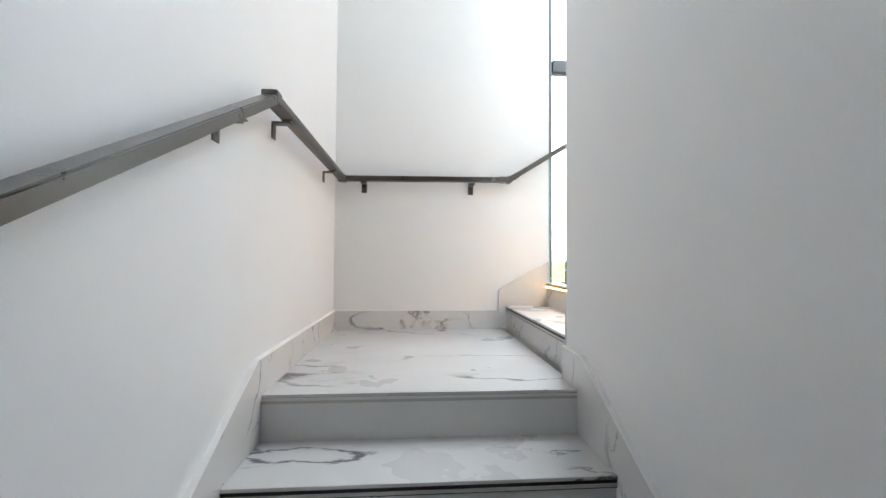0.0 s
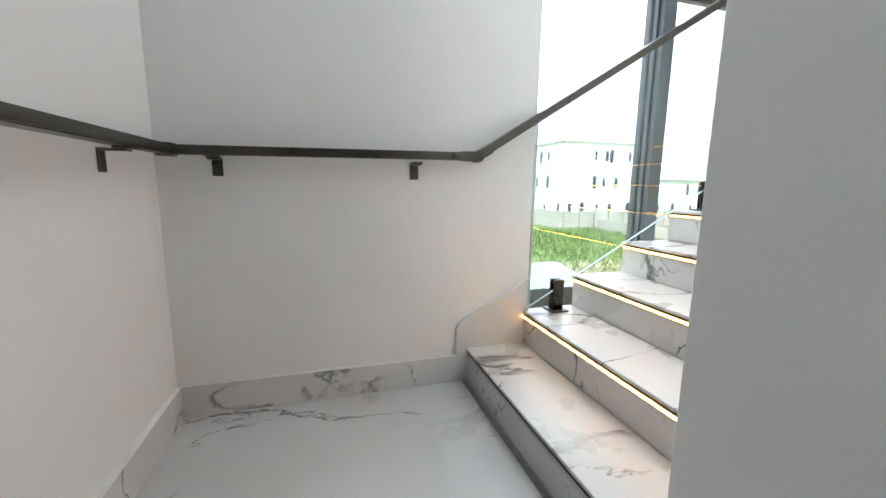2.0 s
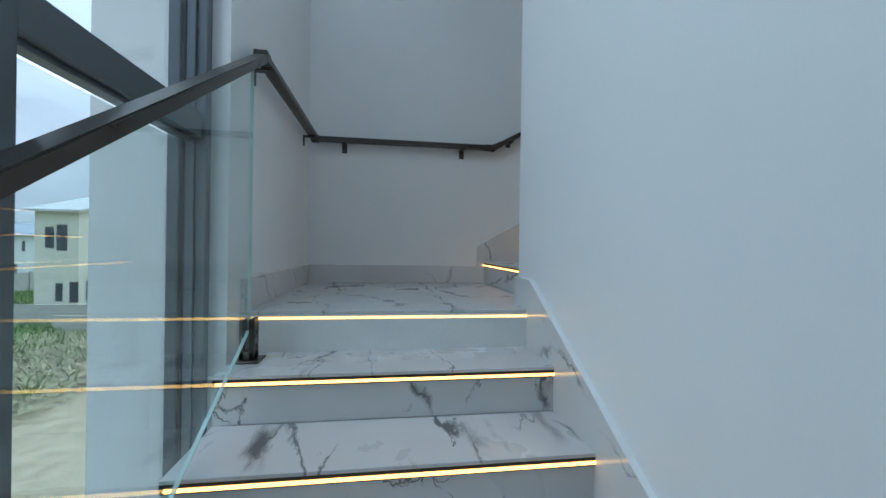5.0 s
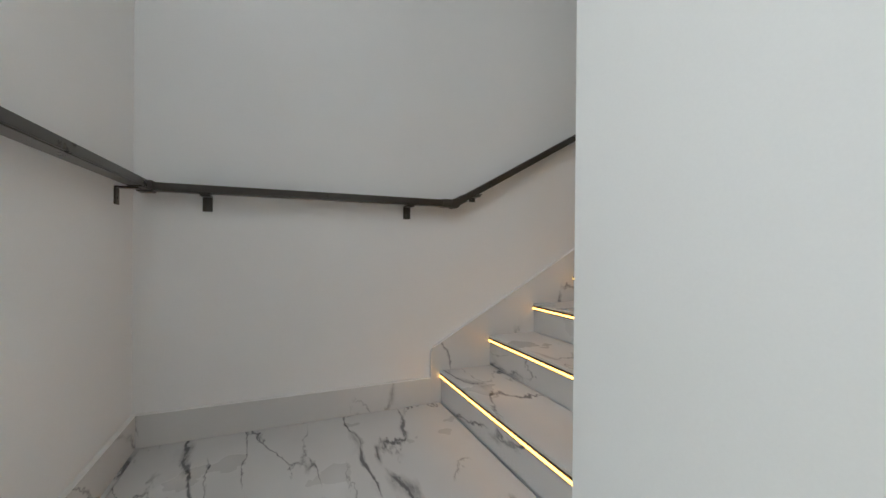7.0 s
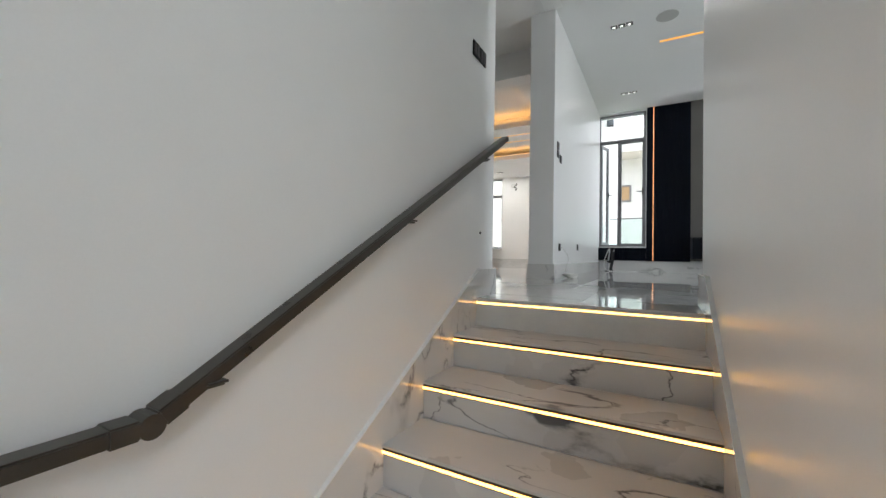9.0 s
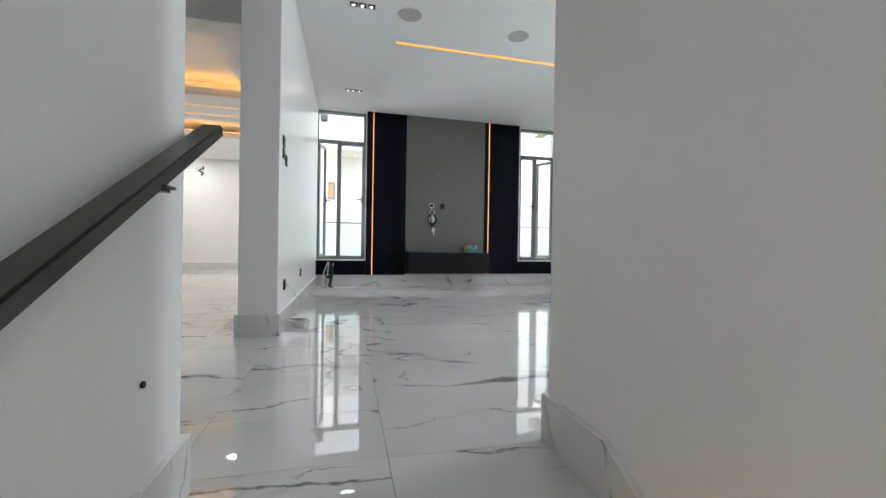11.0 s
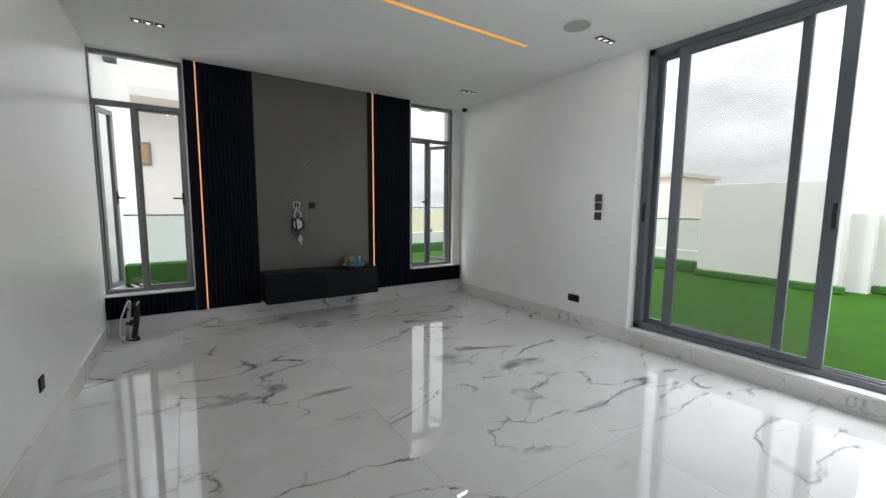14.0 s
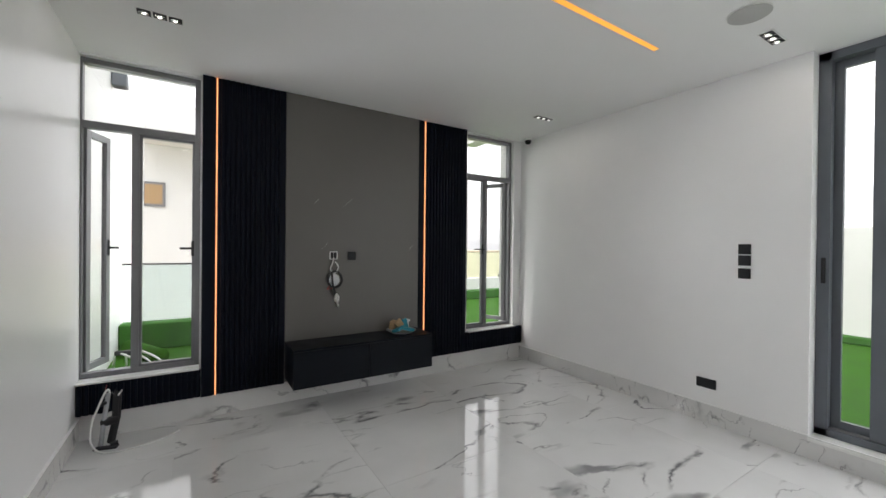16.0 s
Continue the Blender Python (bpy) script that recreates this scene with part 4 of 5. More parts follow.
part("wall_screw", rod((XE, -3.224, 2.948), (XE - 0.006, -3.224, 2.948), 0.008, seg=12), M_SWITCH, None, "small dark screw sunk in the white wall", category="screw")

# folded cable by the partition
fx, fy = 4.7, -5.93
coil = thing("coiled_cable", (fx, fy, UP), "coiled pale grey cable lying beside the partition", "cable")
M_PALE = plain("pale_grey_cable", (0.6, 0.59, 0.57), 0.5, vary=0.08, bump=0.0)
for j in range(5):
    pts = []
    for i in range(13):
        a = 2 * math.pi * i / 12
        pts.append((fx + (0.05 + 0.014 * j) * math.cos(a) - 0.02 * math.sin(a) + 0.01 * j, fy + (0.16 - 0.02 * j) * math.sin(a) + 0.01 * math.sin(3 * a + j), UP + 0.009 + 0.009 * j + 0.002 * math.sin(2 * a + j)))
    part("cable_turn", tube(pts, 0.0065), M_PALE, coil, smooth=True)
part("thin_wire", tube([(PX0 - 0.012, -5.83, 2.93), (4.8, -5.9, 2.9), (4.755, -5.96, 2.8), (4.765, -5.9, 2.7), (4.77, -5.87, UP + 0.05), (4.75, -5.86, UP + 0.03)], 0.0025, seg=6), M_PALE, coil, smooth=True)


# ceiling fittings
M_MIRR = plain("bright_reflector", (0.85, 0.85, 0.85), 0.12, metal=1.0, vary=0.03, bump=0.0)
M_LAMP = glow("cool_lamp_face", (1.0, 0.97, 0.92), 3.0)


def downlight(at, along_x, ceiling=None):
    x, y = at
    z = CEIL if ceiling is None else ceiling
    d = thing("downlight", (x, y, z), "triple square recessed downlight in the white ceiling", "downlight", "ceiling downlights")
    L_, W_ = (0.135, 0.047)
    part("frame", boxes(((x - L_, y - W_, z - 0.004), (x + L_, y + W_, z)), bevel=0.001) if along_x else boxes(((x - W_, y - L_, z - 0.004), (x + W_, y + L_, z)), bevel=0.001), M_WHITE, d)
    for i in (-1, 0, 1):
        c = (x + i * 0.087, y) if along_x else (x, y + i * 0.087)
        part("cell", boxes(((c[0] - 0.038, c[1] - 0.038, z - 0.006), (c[0] + 0.038, c[1] + 0.038, z - 0.0042))), M_BLACK, d, "black baffle")
        bm = rod((c[0], c[1], z - 0.0062), (c[0], c[1], z - 0.012), 0.02, seg=14, r2=0.03)
        part("reflector", bm, M_MIRR, d, smooth=True)
        part("lamp", rod((c[0], c[1], z - 0.0122), (c[0], c[1], z - 0.0135), 0.013, seg=12), M_LAMP, d)


for p in ((4.243, -8.42), (0.555, -8.44), (0.51, -6.28), (4.19, -6.21)):
    downlight(p, True)
M_MESH = plain("grey_speaker_mesh", (0.45, 0.45, 0.44), 0.7, vary=0.15, scale=300, fine=500, bump=0.2)
for p in ((0.985, -6.25), (3.70, -6.24), (2.45, -6.32)):
    s = thing("ceiling_speaker", (p[0], p[1], CEIL), "round grey mesh speaker in the white ceiling", "speaker", "ceiling speakers")
    part("rim", rod((p[0], p[1], CEIL - 0.005), (p[0], p[1], CEIL), 0.125, seg=40), M_WHITE, s)
    part("grille", rod((p[0], p[1], CEIL - 0.009), (p[0], p[1], CEIL - 0.0055), 0.118, seg=40), M_MESH, s)
ll = thing("linear_ceiling_light", (2.4, -6.83, CEIL), "long amber led line set in the white ceiling", "ceiling light")
part("channel", boxes(((1.02, -6.86, CEIL - 0.004), (3.79, -6.80, CEIL - 0.0005)), bevel=0.001), M_WHITE, ll)
part("diffuser", boxes(((1.035, -6.85, CEIL - 0.006), (3.775, -6.81, CEIL - 0.0042))), M_LED_C, ll, "glowing amber diffuser")
ll = thing("linear_ceiling_light", (2.4, -5.62, CEIL), "long amber led line set in the white ceiling", "ceiling light")
part("channel", boxes(((1.02, -5.65, CEIL - 0.004), (3.79, -5.59, CEIL - 0.0005)), bevel=0.001), M_WHITE, ll)
part("diffuser", boxes(((1.035, -5.64, CEIL - 0.006), (3.775, -5.60, CEIL - 0.0042))), M_LED_C, ll, "glowing amber diffuser")
cc = thing("dome_camera", (0.075, -9.17, CEIL), "small black and white dome camera under the ceiling", "camera")
part("base", rod((0.085, -9.17, CEIL - 0.03), (0.085, -9.17, CEIL), 0.055, seg=24), M_WHITE, cc)
part("dome", blob((0.085, -9.17, CEIL - 0.045), (0.045, 0.045, 0.04), 0, rough=0.0), M_SWITCH, cc, "dark dome", smooth=True)

# sliding door to the terrace
sd = thing("door_sliding", (XW - 0.2, (DY0 + DY1) / 2, DZ0), "wide grey aluminium sliding door standing partly open to the terrace", "door", kind="structure")
X0, X1 = -0.25, -0.115
part("door_frame", boxes(((X0, DY0, DZ0), (X1, DY0 + 0.075, DZ1)), ((X0, DY1 - 0.075, DZ0), (X1, DY1, DZ1)), ((X0, DY0, DZ1 - 0.085), (X1, DY1, DZ1)), ((X0, DY0, DZ0), (X1, DY1, DZ0 + 0.06)), bevel=0.002), M_ALU, sd)
part("track", boxes(((X1 - 0.04, DY0 + 0.075, DZ0 + 0.06), (X1 - 0.03, DY1 - 0.075, DZ0 + 0.075)), ((X1 - 0.1, DY0 + 0.075, DZ0 + 0.06), (X1 - 0.09, DY1 - 0.075, DZ0 + 0.075))), M_ALU2, sd)


def leaf(y0, y1, x, st=0.08):
    z0, z1 = DZ0 + 0.065, DZ1 - 0.085
    lf = part("sliding_leaf", boxes(((x - 0.02, y0, z0), (x + 0.02, y0 + st, z1)), ((x - 0.02, y1 - st, z0), (x + 0.02, y1, z1)), ((x - 0.02, y0 + st, z0), (x + 0.02, y1 - st, z0 + 0.06)), ((x - 0.02, y0 + st, z1 - 0.06), (x + 0.02, y1 - st, z1)), bevel=0.002), M_ALU, sd)
    p = part("pane", boxes(((x - 0.003, y0 + st, z0 + 0.06), (x + 0.003, y1 - st, z1 - 0.06))), M_GLASS, lf)
    p.visible_shadow = False
    return lf


l1 = leaf(DY0 + 0.06, -4.895, -0.215, 0.07)
l2 = leaf(-5.88, -4.61, -0.145, 0.095)
part("pull_handle", boxes(((-0.123, -4.65, UP + 1.345), (-0.105, -4.618, UP + 1.545)), bevel=0.004), M_BLACK, l2, "black recessed pull")
part("pull_handle", boxes(((-0.12, DY0 + 0.03, UP + 1.345), (-0.1, DY0 + 0.055, UP + 1.545)), bevel=0.004), M_BLACK, sd, "black recessed pull")
part("threshold", boxes(((X1, DY0 + 0.002, DZ0 - 0.02), (XW + T + 0.006, DY1 - 0.002, DZ0 + 0.006)), bevel=0.003), M_WHITE, sd, "white marble sill")

# large room beyond the opening
WB = (8.85, 9.85, 3.08, 5.68)
structure("wall_large_room", boxes(
    ((PX1 - 0.2, YB0 - 0.3, UP - 0.25), (PX1, YTV - 0.3, 6.6)), ((XB1, YB0 - 0.3, UP - 0.25), (XB1 + 0.2, YB1, 6.6)), ((XE + 0.2, YB1, UP - 0.25), (XB1 + 0.2, YB1 + 0.2, 6.6)),
    ((PX1, YB0 - 0.3, UP - 0.25), (WB[0], YB0, 6.6)), ((WB[1], YB0 - 0.3, UP - 0.25), (XB1, YB0, 6.6)), ((WB[0], YB0 - 0.3, UP - 0.25), (WB[1], YB0, WB[2])), ((WB[0], YB0 - 0.3, WB[3]), (WB[1], YB0, 6.6))), M_WALL, "white painted plaster walls of the large room", "wall")
structure("wall_above_opening", boxes(((XE + 0.0, PYE, 5.688), (XE + 0.2, -3.445, 6.6))), M_WALL, "white plaster beam over the wide opening", "wall")
skirt("baseboard_large_room", boxes(((PX1, YB0, UP), (XB1, YB0 + T, UP + SK2)), ((XB1 - T, YB0 + T, UP), (XB1, YB1, UP + SK2)), bevel=0.001))
window("window_3", "grey aluminium window in the large room", WB[0], WB[1], WB[2], WB[3], YB0 - 0.12, 5.05, 9.33, "none", M_ALU, 0)
# tray ceiling with glowing coves
RZ = CEIL + 0.32
trays = ((5.9, 9.9, -12.0, -10.75), (5.9, 9.9, -9.3, -6.7))
spans = [((XE + 0.2, YB1, CEIL), (XB1, -6.7, CEIL + 0.12)), ((XE + 0.2, YB0, CEIL), (5.9, -6.7, CEIL + 0.12)), ((9.9, YB0, CEIL), (XB1, -6.7, CEIL + 0.12)), ((5.9, -10.75, CEIL), (9.9, -9.3, CEIL + 0.12)), ((5.9, YB0, CEIL), (9.9, -12.0, CEIL + 0.12)), ((XE + 0.2, YB0, RZ), (XB1, YB1, RZ + 0.2)),
         ((5.6, -10.45, CEIL + 0.12), (10.2, -9.6, RZ)), ((XE + 0.2, YB0, CEIL + 0.12), (5.6, YB1, RZ)), ((10.2, YB0, CEIL + 0.12), (XB1, YB1, RZ))]
structure("beam_large_room", boxes(((PX1, -6.48, CEIL - 0.37), (XB1, -6.2, CEIL + 0.002)), bevel=0.004), M_WALL, "white plaster downstand beam across the large room", "beam")
structure("ceiling_large_room", boxes(*spans), M_CEIL, "white tray ceiling with two glowing recesses", "ceiling")
for x0, x1, y0, y1 in trays:
    cv = thing("cove_light", ((x0 + x1) / 2, (y0 + y1) / 2, CEIL + 0.12), "amber led strip hidden in the ceiling recess", "cove light", "cove lights")
    for lo, hi in (((x0, y0 - 0.1, CEIL + 0.122), (x1, y0 - 0.06, CEIL + 0.14)), ((x0, y1 + 0.06, CEIL + 0.122), (x1, y1 + 0.1, CEIL + 0.14)), ((x0 - 0.1, y0, CEIL + 0.122), (x0 - 0.06, y1, CEIL + 0.14)), ((x1 + 0.06, y0, CEIL + 0.122), (x1 + 0.1, y1, CEIL + 0.14))):
        part("led_strip", boxes((lo, hi)), M_COVE, cv)
for y in (-10.35, -9.85):
    ll = thing("linear_ceiling_light", (7.9, y, CEIL), "thin amber led line in the white ceiling", "ceiling light")
    part("diffuser", boxes(((5.3, y - 0.012, CEIL - 0.004), (XB1, y + 0.012, CEIL - 0.0005))), M_LED_C, ll)
for p in ((8.6, -10.1), (8.6, -13.6), (6.0, -13.6)):
    downlight(p, True)
plate("wall_socket", "black socket on the far white wall", (6.4, YB0, 2.98), (0, 1), 0.15, 0.09, rockers=2, category="socket")


wires = thing("wall_wires", (8.32, YB0 + 0.02, 5.3), "loose dark and white wires hanging from the far wall", "cable")
part("dark_wire", tube([(8.32, YB0, 5.46), (8.29, YB0 + 0.06, 5.4), (8.38, YB0 + 0.08, 5.33), (8.3, YB0 + 0.05, 5.27), (8.34, YB0 + 0.04, 5.2)], 0.018), M_BLACK, wires, smooth=True)
part("white_wire", tube([(8.33, YB0, 5.44), (8.44, YB0 + 0.07, 5.42), (8.47, YB0 + 0.06, 5.33), (8.38, YB0 + 0.05, 5.3)], 0.012), M_CABLE, wires, smooth=True)


# outside: terrace
TZ = UP + 0.1
structure("terrace_slab", boxes(((-5.6, -14.6, TZ - 0.35), (XW - 0.3, -1.0, TZ - 0.03)), ((XW - 0.3, -14.6, TZ - 0.35), (1.6, YTV - 0.3, TZ - 0.03)), ((1.6, -12.4, TZ - 0.35), (PX1 - 0.2, YTV - 0.3, TZ - 0.03))), M_EXTW, "white rendered terrace slab", "terrace")
structure("terrace_turf", boxes(((-5.5, -14.45, TZ - 0.03), (XW - 0.3, -1.2, TZ)), ((XW - 0.3, -14.45, TZ - 0.03), (1.6, YTV - 0.3, TZ)), ((1.6, -12.25, TZ - 0.03), (PX1 - 0.2, YTV - 0.3, TZ))), M_GRASS, "bright green artificial turf on the terrace", "turf")

M_KERB = plain("dark_green_turf_kerb", (0.035, 0.13, 0.015), 0.9, vary=0.35, scale=5.0, fine=260, bump=0.6)
structure("parapet_terrace_west", boxes(((-5.35, -7.65, TZ - 0.3), (-5.0, -5.49, 4.54)), ((-6.0, -5.49, TZ - 0.3), (-5.65, -1.2, 3.99)), ((-5.65, -5.49, TZ - 0.3), (-5.352, -5.19, 3.99)), bevel=0.01), M_EXTW, "white rendered parapet walls of the terrace", "wall")
structure("kerb_terrace", boxes(((-5.0, -7.65, TZ), (-4.88, -5.39, TZ + 0.13)), ((-5.65, -5.19, TZ), (-5.53, -1.2, TZ + 0.13)), ((-5.4, -14.2, TZ), (-5.15, -7.8, TZ + 0.24)), ((1.6, -12.25, TZ), (PX1 - 0.2, -12.0, TZ + 0.38)), ((1.35, -14.2, TZ), (1.6, -12.0, TZ + 0.25)), ((-5.15, -14.45, TZ), (1.35, -14.2, TZ + 0.25)), bevel=0.02), M_KERB, "kerb covered with dark green artificial turf", "kerb")


def glass_rail_run(p0, p1, z0, z1, posts):
    g = thing("glass_railing", ((p0[0] + p1[0]) / 2, (p0[1] + p1[1]) / 2, z0), "frameless terrace glass railing with a thin dark top rail", "railing", "terrace glass railings")
    d = (Vector((*p1, 0)) - Vector((*p0, 0)))
    n = d.normalized()
    for i in range(posts):
        a = Vector((*p0, 0)) + d * i / posts + n * 0.01
        b = Vector((*p0, 0)) + d * (i + 1) / posts - n * 0.01
        p = part("pane", bar((a.x, a.y, (z0 + z1) / 2), (b.x, b.y, (z0 + z1) / 2), 0.012, z1 - z0 - 0.03), M_RGLASS, g)
        p.visible_shadow = False
        part("clamp", boxes(((a.x - 0.03, a.y - 0.03, z0 - 0.05), (a.x + 0.03, a.y + 0.03, z0 + 0.1)), bevel=0.004), M_STEEL, g)
    part("top_rail", bar((*p0, z1), (*p1, z1), 0.03, 0.025, bevel=0.003), M_BLACK, g)


M_RGLASS = glass("terrace_rail_glass", (0.88, 0.95, 0.94))
structure("upstand_terrace", boxes(((-5.55, -14.45, TZ - 0.3), (-5.4, -7.8, TZ + 0.45)), ((1.6, -12.4, TZ - 0.3), (PX1 - 0.2, -12.25, TZ + 0.34)), ((-5.4, -14.6, TZ - 0.3), (1.6, -14.45, TZ + 0.58)), bevel=0.005), M_EXTW, "low white upstand under the glass railing", "wall")
glass_rail_run((-5.47, -14.45), (-5.47, -7.8), TZ + 0.45, TZ + 1.16, 5)
glass_rail_run((1.6, -12.32), (PX1 - 0.2, -12.32), TZ + 0.3, TZ + 1.2, 3)
glass_rail_run((-5.4, -14.52), (1.6, -14.52), TZ + 0.58, TZ + 1.36, 5)
structure("roof_overhang", boxes(((XW - 0.3, YTV - 1.2, 6.5), (PX1, YTV - 0.3, 6.8)), ((XW - 0.35, YTV - 1.6, 6.0), (XW - 0.1, CS, 6.6))), M_EXTW, "white rendered roof overhang above the windows", "roof")
lamp_box = thing("wall_lamp", (4.925, -11.45, 6.1), "dark grey cube lamp on the white outer wall", "lamp")
part("body", boxes(((4.77, -11.52, 6.1), (4.92, -11.37, 6.27)), bevel=0.006), M_ALU, lamp_box)
part("lens", boxes(((4.79, -11.5, 6.094), (4.9, -11.39, 6.0995))), M_BLACK, lamp_box)

# turf offcut and cables left on the terrace
roll = thing("turf_roll", (4.55, -11.4, TZ), "rolled green turf offcut with white cables beside it", "turf roll")
part("roll", rod((4.78, -11.85, TZ + 0.1), (4.4, -11.1, TZ + 0.1), 0.1, seg=24), M_GRASS, roll, smooth=True)
for k in range(3):
    part("white_cable", tube([(4.86 - 0.12 * k, -11.2, TZ + 0.02), (4.8 - 0.1 * k, -11.0, TZ + 0.22), (4.6 - 0.1 * k, -10.85, TZ + 0.14), (4.5 - 0.1 * k, -10.7, TZ + 0.012)], 0.012), M_CABLE, roll, smooth=True)
part("black_clip", boxes(((4.62, -11.0, TZ + 0.2), (4.82, -10.95, TZ + 0.25)), bevel=0.01), M_BLACK, roll)

# ground and distance
def field_material():
    m, nt, p = shader("sandy_ground_and_grass")
    g = nt.nodes.new("ShaderNodeNewGeometry")
    sep = nt.nodes.new("ShaderNodeSeparateXYZ")
    nt.links.new(g.outputs["Position"], sep.inputs[0])
    big = node(nt, "ShaderNodeTexNoise", Scale=0.16, Detail=6.0)
    mid = node(nt, "ShaderNodeTexNoise", Scale=1.6, Detail=6.0)
    fine = node(nt, "ShaderNodeTexNoise", Scale=14.0, Detail=5.0)
    for n in (big, mid, fine):
        nt.links.new(g.outputs["Position"], n.inputs["Vector"])
    grow = node(nt, "ShaderNodeMath")
    grow.operation = "MULTIPLY_ADD"
    grow.inputs[1].default_value = 9.0
    nt.links.new(big.outputs["Fac"], grow.inputs[0])
    nt.links.new(sep.outputs["Y"], grow.inputs[2])
    edge = node(nt, "ShaderNodeMapRange")
    edge.inputs[1].default_value, edge.inputs[2].default_value = 17.0, 22.0
    nt.links.new(grow.outputs[0], edge.inputs[0])

    def two(a, b, source):
        r = nt.nodes.new("ShaderNodeValToRGB")
        r.color_ramp.elements[0].position, r.color_ramp.elements[1].position = 0.35, 0.65
        r.color_ramp.elements[0].color, r.color_ramp.elements[1].color = (*a, 1), (*b, 1)
        nt.links.new(source, r.inputs[0])
        return r.outputs[0]

    def blend(f, a, b):
        x = node(nt, "ShaderNodeMix")
        x.data_type = "RGBA"
        if isinstance(f, float):
            x.inputs[0].default_value = f
        else:
            nt.links.new(f, x.inputs[0])
        nt.links.new(a, x.inputs[6])
        nt.links.new(b, x.inputs[7])
        return x.outputs[2]

    sand = blend(0.4, two((0.36, 0.29, 0.17), (0.55, 0.46, 0.3), mid.outputs["Fac"]), two((0.2, 0.16, 0.1), (0.5, 0.43, 0.3), fine.outputs["Fac"]))
    green = blend(0.4, two((0.09, 0.15, 0.025), (0.16, 0.22, 0.045), mid.outputs["Fac"]), two((0.06, 0.12, 0.02), (0.26, 0.32, 0.08), fine.outputs["Fac"]))
    nt.links.new(blend(edge.outputs[0], sand, green), p.inputs["Base Color"])
    p.inputs["Roughness"].default_value = 0.95
    b = node(nt, "ShaderNodeBump", Strength=0.6, Distance=0.05)
    nt.links.new(fine.outputs["Fac"], b.inputs["Height"])
    nt.links.new(b.outputs[0], p.inputs["Normal"])
    return m


M_EARTH = field_material()
bm = bmesh.new()
s = 900
vs = [bm.verts.new(c) for c in ((-s, -s, GROUND), (s, -s, GROUND), (s, s, GROUND), (-s, s, GROUND))]
bm.faces.new(vs)
structure("ground", bm, M_EARTH, "sandy ground with rough grass reaching to the horizon", "ground")


def house(label, x0, x1, y0, y1, height, storeys, across, roof="flat", material=None):
    h = thing("house", ((x0 + x1) / 2, (y0 + y1) / 2, GROUND), label, "house", "houses beyond the field")
    z1 = GROUND + height
    part("wall", boxes(((x0, y0, GROUND), (x1, y1, z1))), material or M_EXTW, h)
    if roof == "flat":
        part("roof", boxes(((x0 - 0.3, y0 - 0.3, z1), (x1 + 0.3, y1 + 0.3, z1 + 0.25))), M_ROOFW, h)
    elif roof == "gable_end":
        m = (x0 + x1) / 2
        part("roof", prism([(x0 - 0.5, z1 - 0.05), (x0 - 0.5, z1 + 0.12), (m, z1 + 1.7), (x1 + 0.5, z1 + 0.12), (x1 + 0.5, z1 - 0.05), (m, z1 + 1.5)], "y", y0 - 0.5, y1 + 0.5), M_ROOFW, h)
        part("gable", prism([(x0, z1), (x1, z1), (m, z1 + 1.48)], "y", y0 + 0.004, y1 - 0.004), material or M_EXTW, h)
    else:
        m = (y0 + y1) / 2
        part("roof", prism([(y0 - 0.6, z1), (y1 + 0.6, z1), (m, z1 + 2.2)], "x", x0 - 0.6, x1 + 0.6), M_ROOFG, h)
    st = height / storeys
    rows = ((0.09, 0.24, 0.43, 0.6, 0.84), (0.38, 0.5, 0.66, 0.88), (0.38, 0.52, 0.58, 0.82))
    for k in range(storeys):
        zc = GROUND + st * (k + 0.52)
        for i, u in enumerate(rows[k % 3][:across]):
            wd, ht = ((0.3, 0.8), (0.36, 1.0), (0.24, 0.7))[(i + k) % 3]
            x = x0 + (x1 - x0) * u
            w = part("window", boxes(((x - wd, y0 - 0.03, zc - ht), (x + wd, y0 + 0.02, zc + ht))), M_DARKWIN, h)
            part("frame", boxes(((x - wd - 0.06, y0 - 0.05, zc - ht - 0.06), (x - wd, y0 + 0.02, zc + ht + 0.06)), ((x + wd, y0 - 0.05, zc - ht - 0.06), (x + wd + 0.06, y0 + 0.02, zc + ht + 0.06)), ((x - wd, y0 - 0.05, zc + ht), (x + wd, y0 + 0.02, zc + ht + 0.06)), ((x - wd, y0 - 0.05, zc - ht - 0.06), (x + wd, y0 + 0.02, zc - ht))), M_EXTW, w)
            if i % 2 == 0:
                y = y0 + (y1 - y0) * u
                part("window", boxes(((x0 - 0.03, y - wd, zc - ht), (x0 + 0.02, y + wd, zc + ht))), M_DARKWIN, h)
                part("window", boxes(((x1 - 0.02, y - wd, zc - ht), (x1 + 0.03, y + wd, zc + ht))), M_DARKWIN, h)
    return h


M_ROOFW = plain("pale_concrete_coping", (0.6, 0.6, 0.58), 0.8)
M_ROOFG = plain("grey_metal_roofing", (0.33, 0.36, 0.4), 0.5, vary=0.1, scale=0.8, fine=8)
M_DARKWIN = plain("dark_window_glass", (0.05, 0.06, 0.075), 0.12, vary=0.2, bump=0.0)
M_CREAM = plain("cream_render", (0.72, 0.68, 0.56), 0.85, vary=0.06)
house("white three-storey house with narrow dark windows", 35.5, 50, 51, 63, 12.3, 3, 6)
house("cream house with a low pitched roof", 35.5, 47, 23, 26, 8.4, 2, 4, "gable_end", M_CREAM)
house("white villa with a grey roof", 56, 78, 55, 66, 7.0, 2, 6, "gable")
house("white villa with a grey roof", 84, 110, 48, 62, 8.0, 2, 7, "gable")

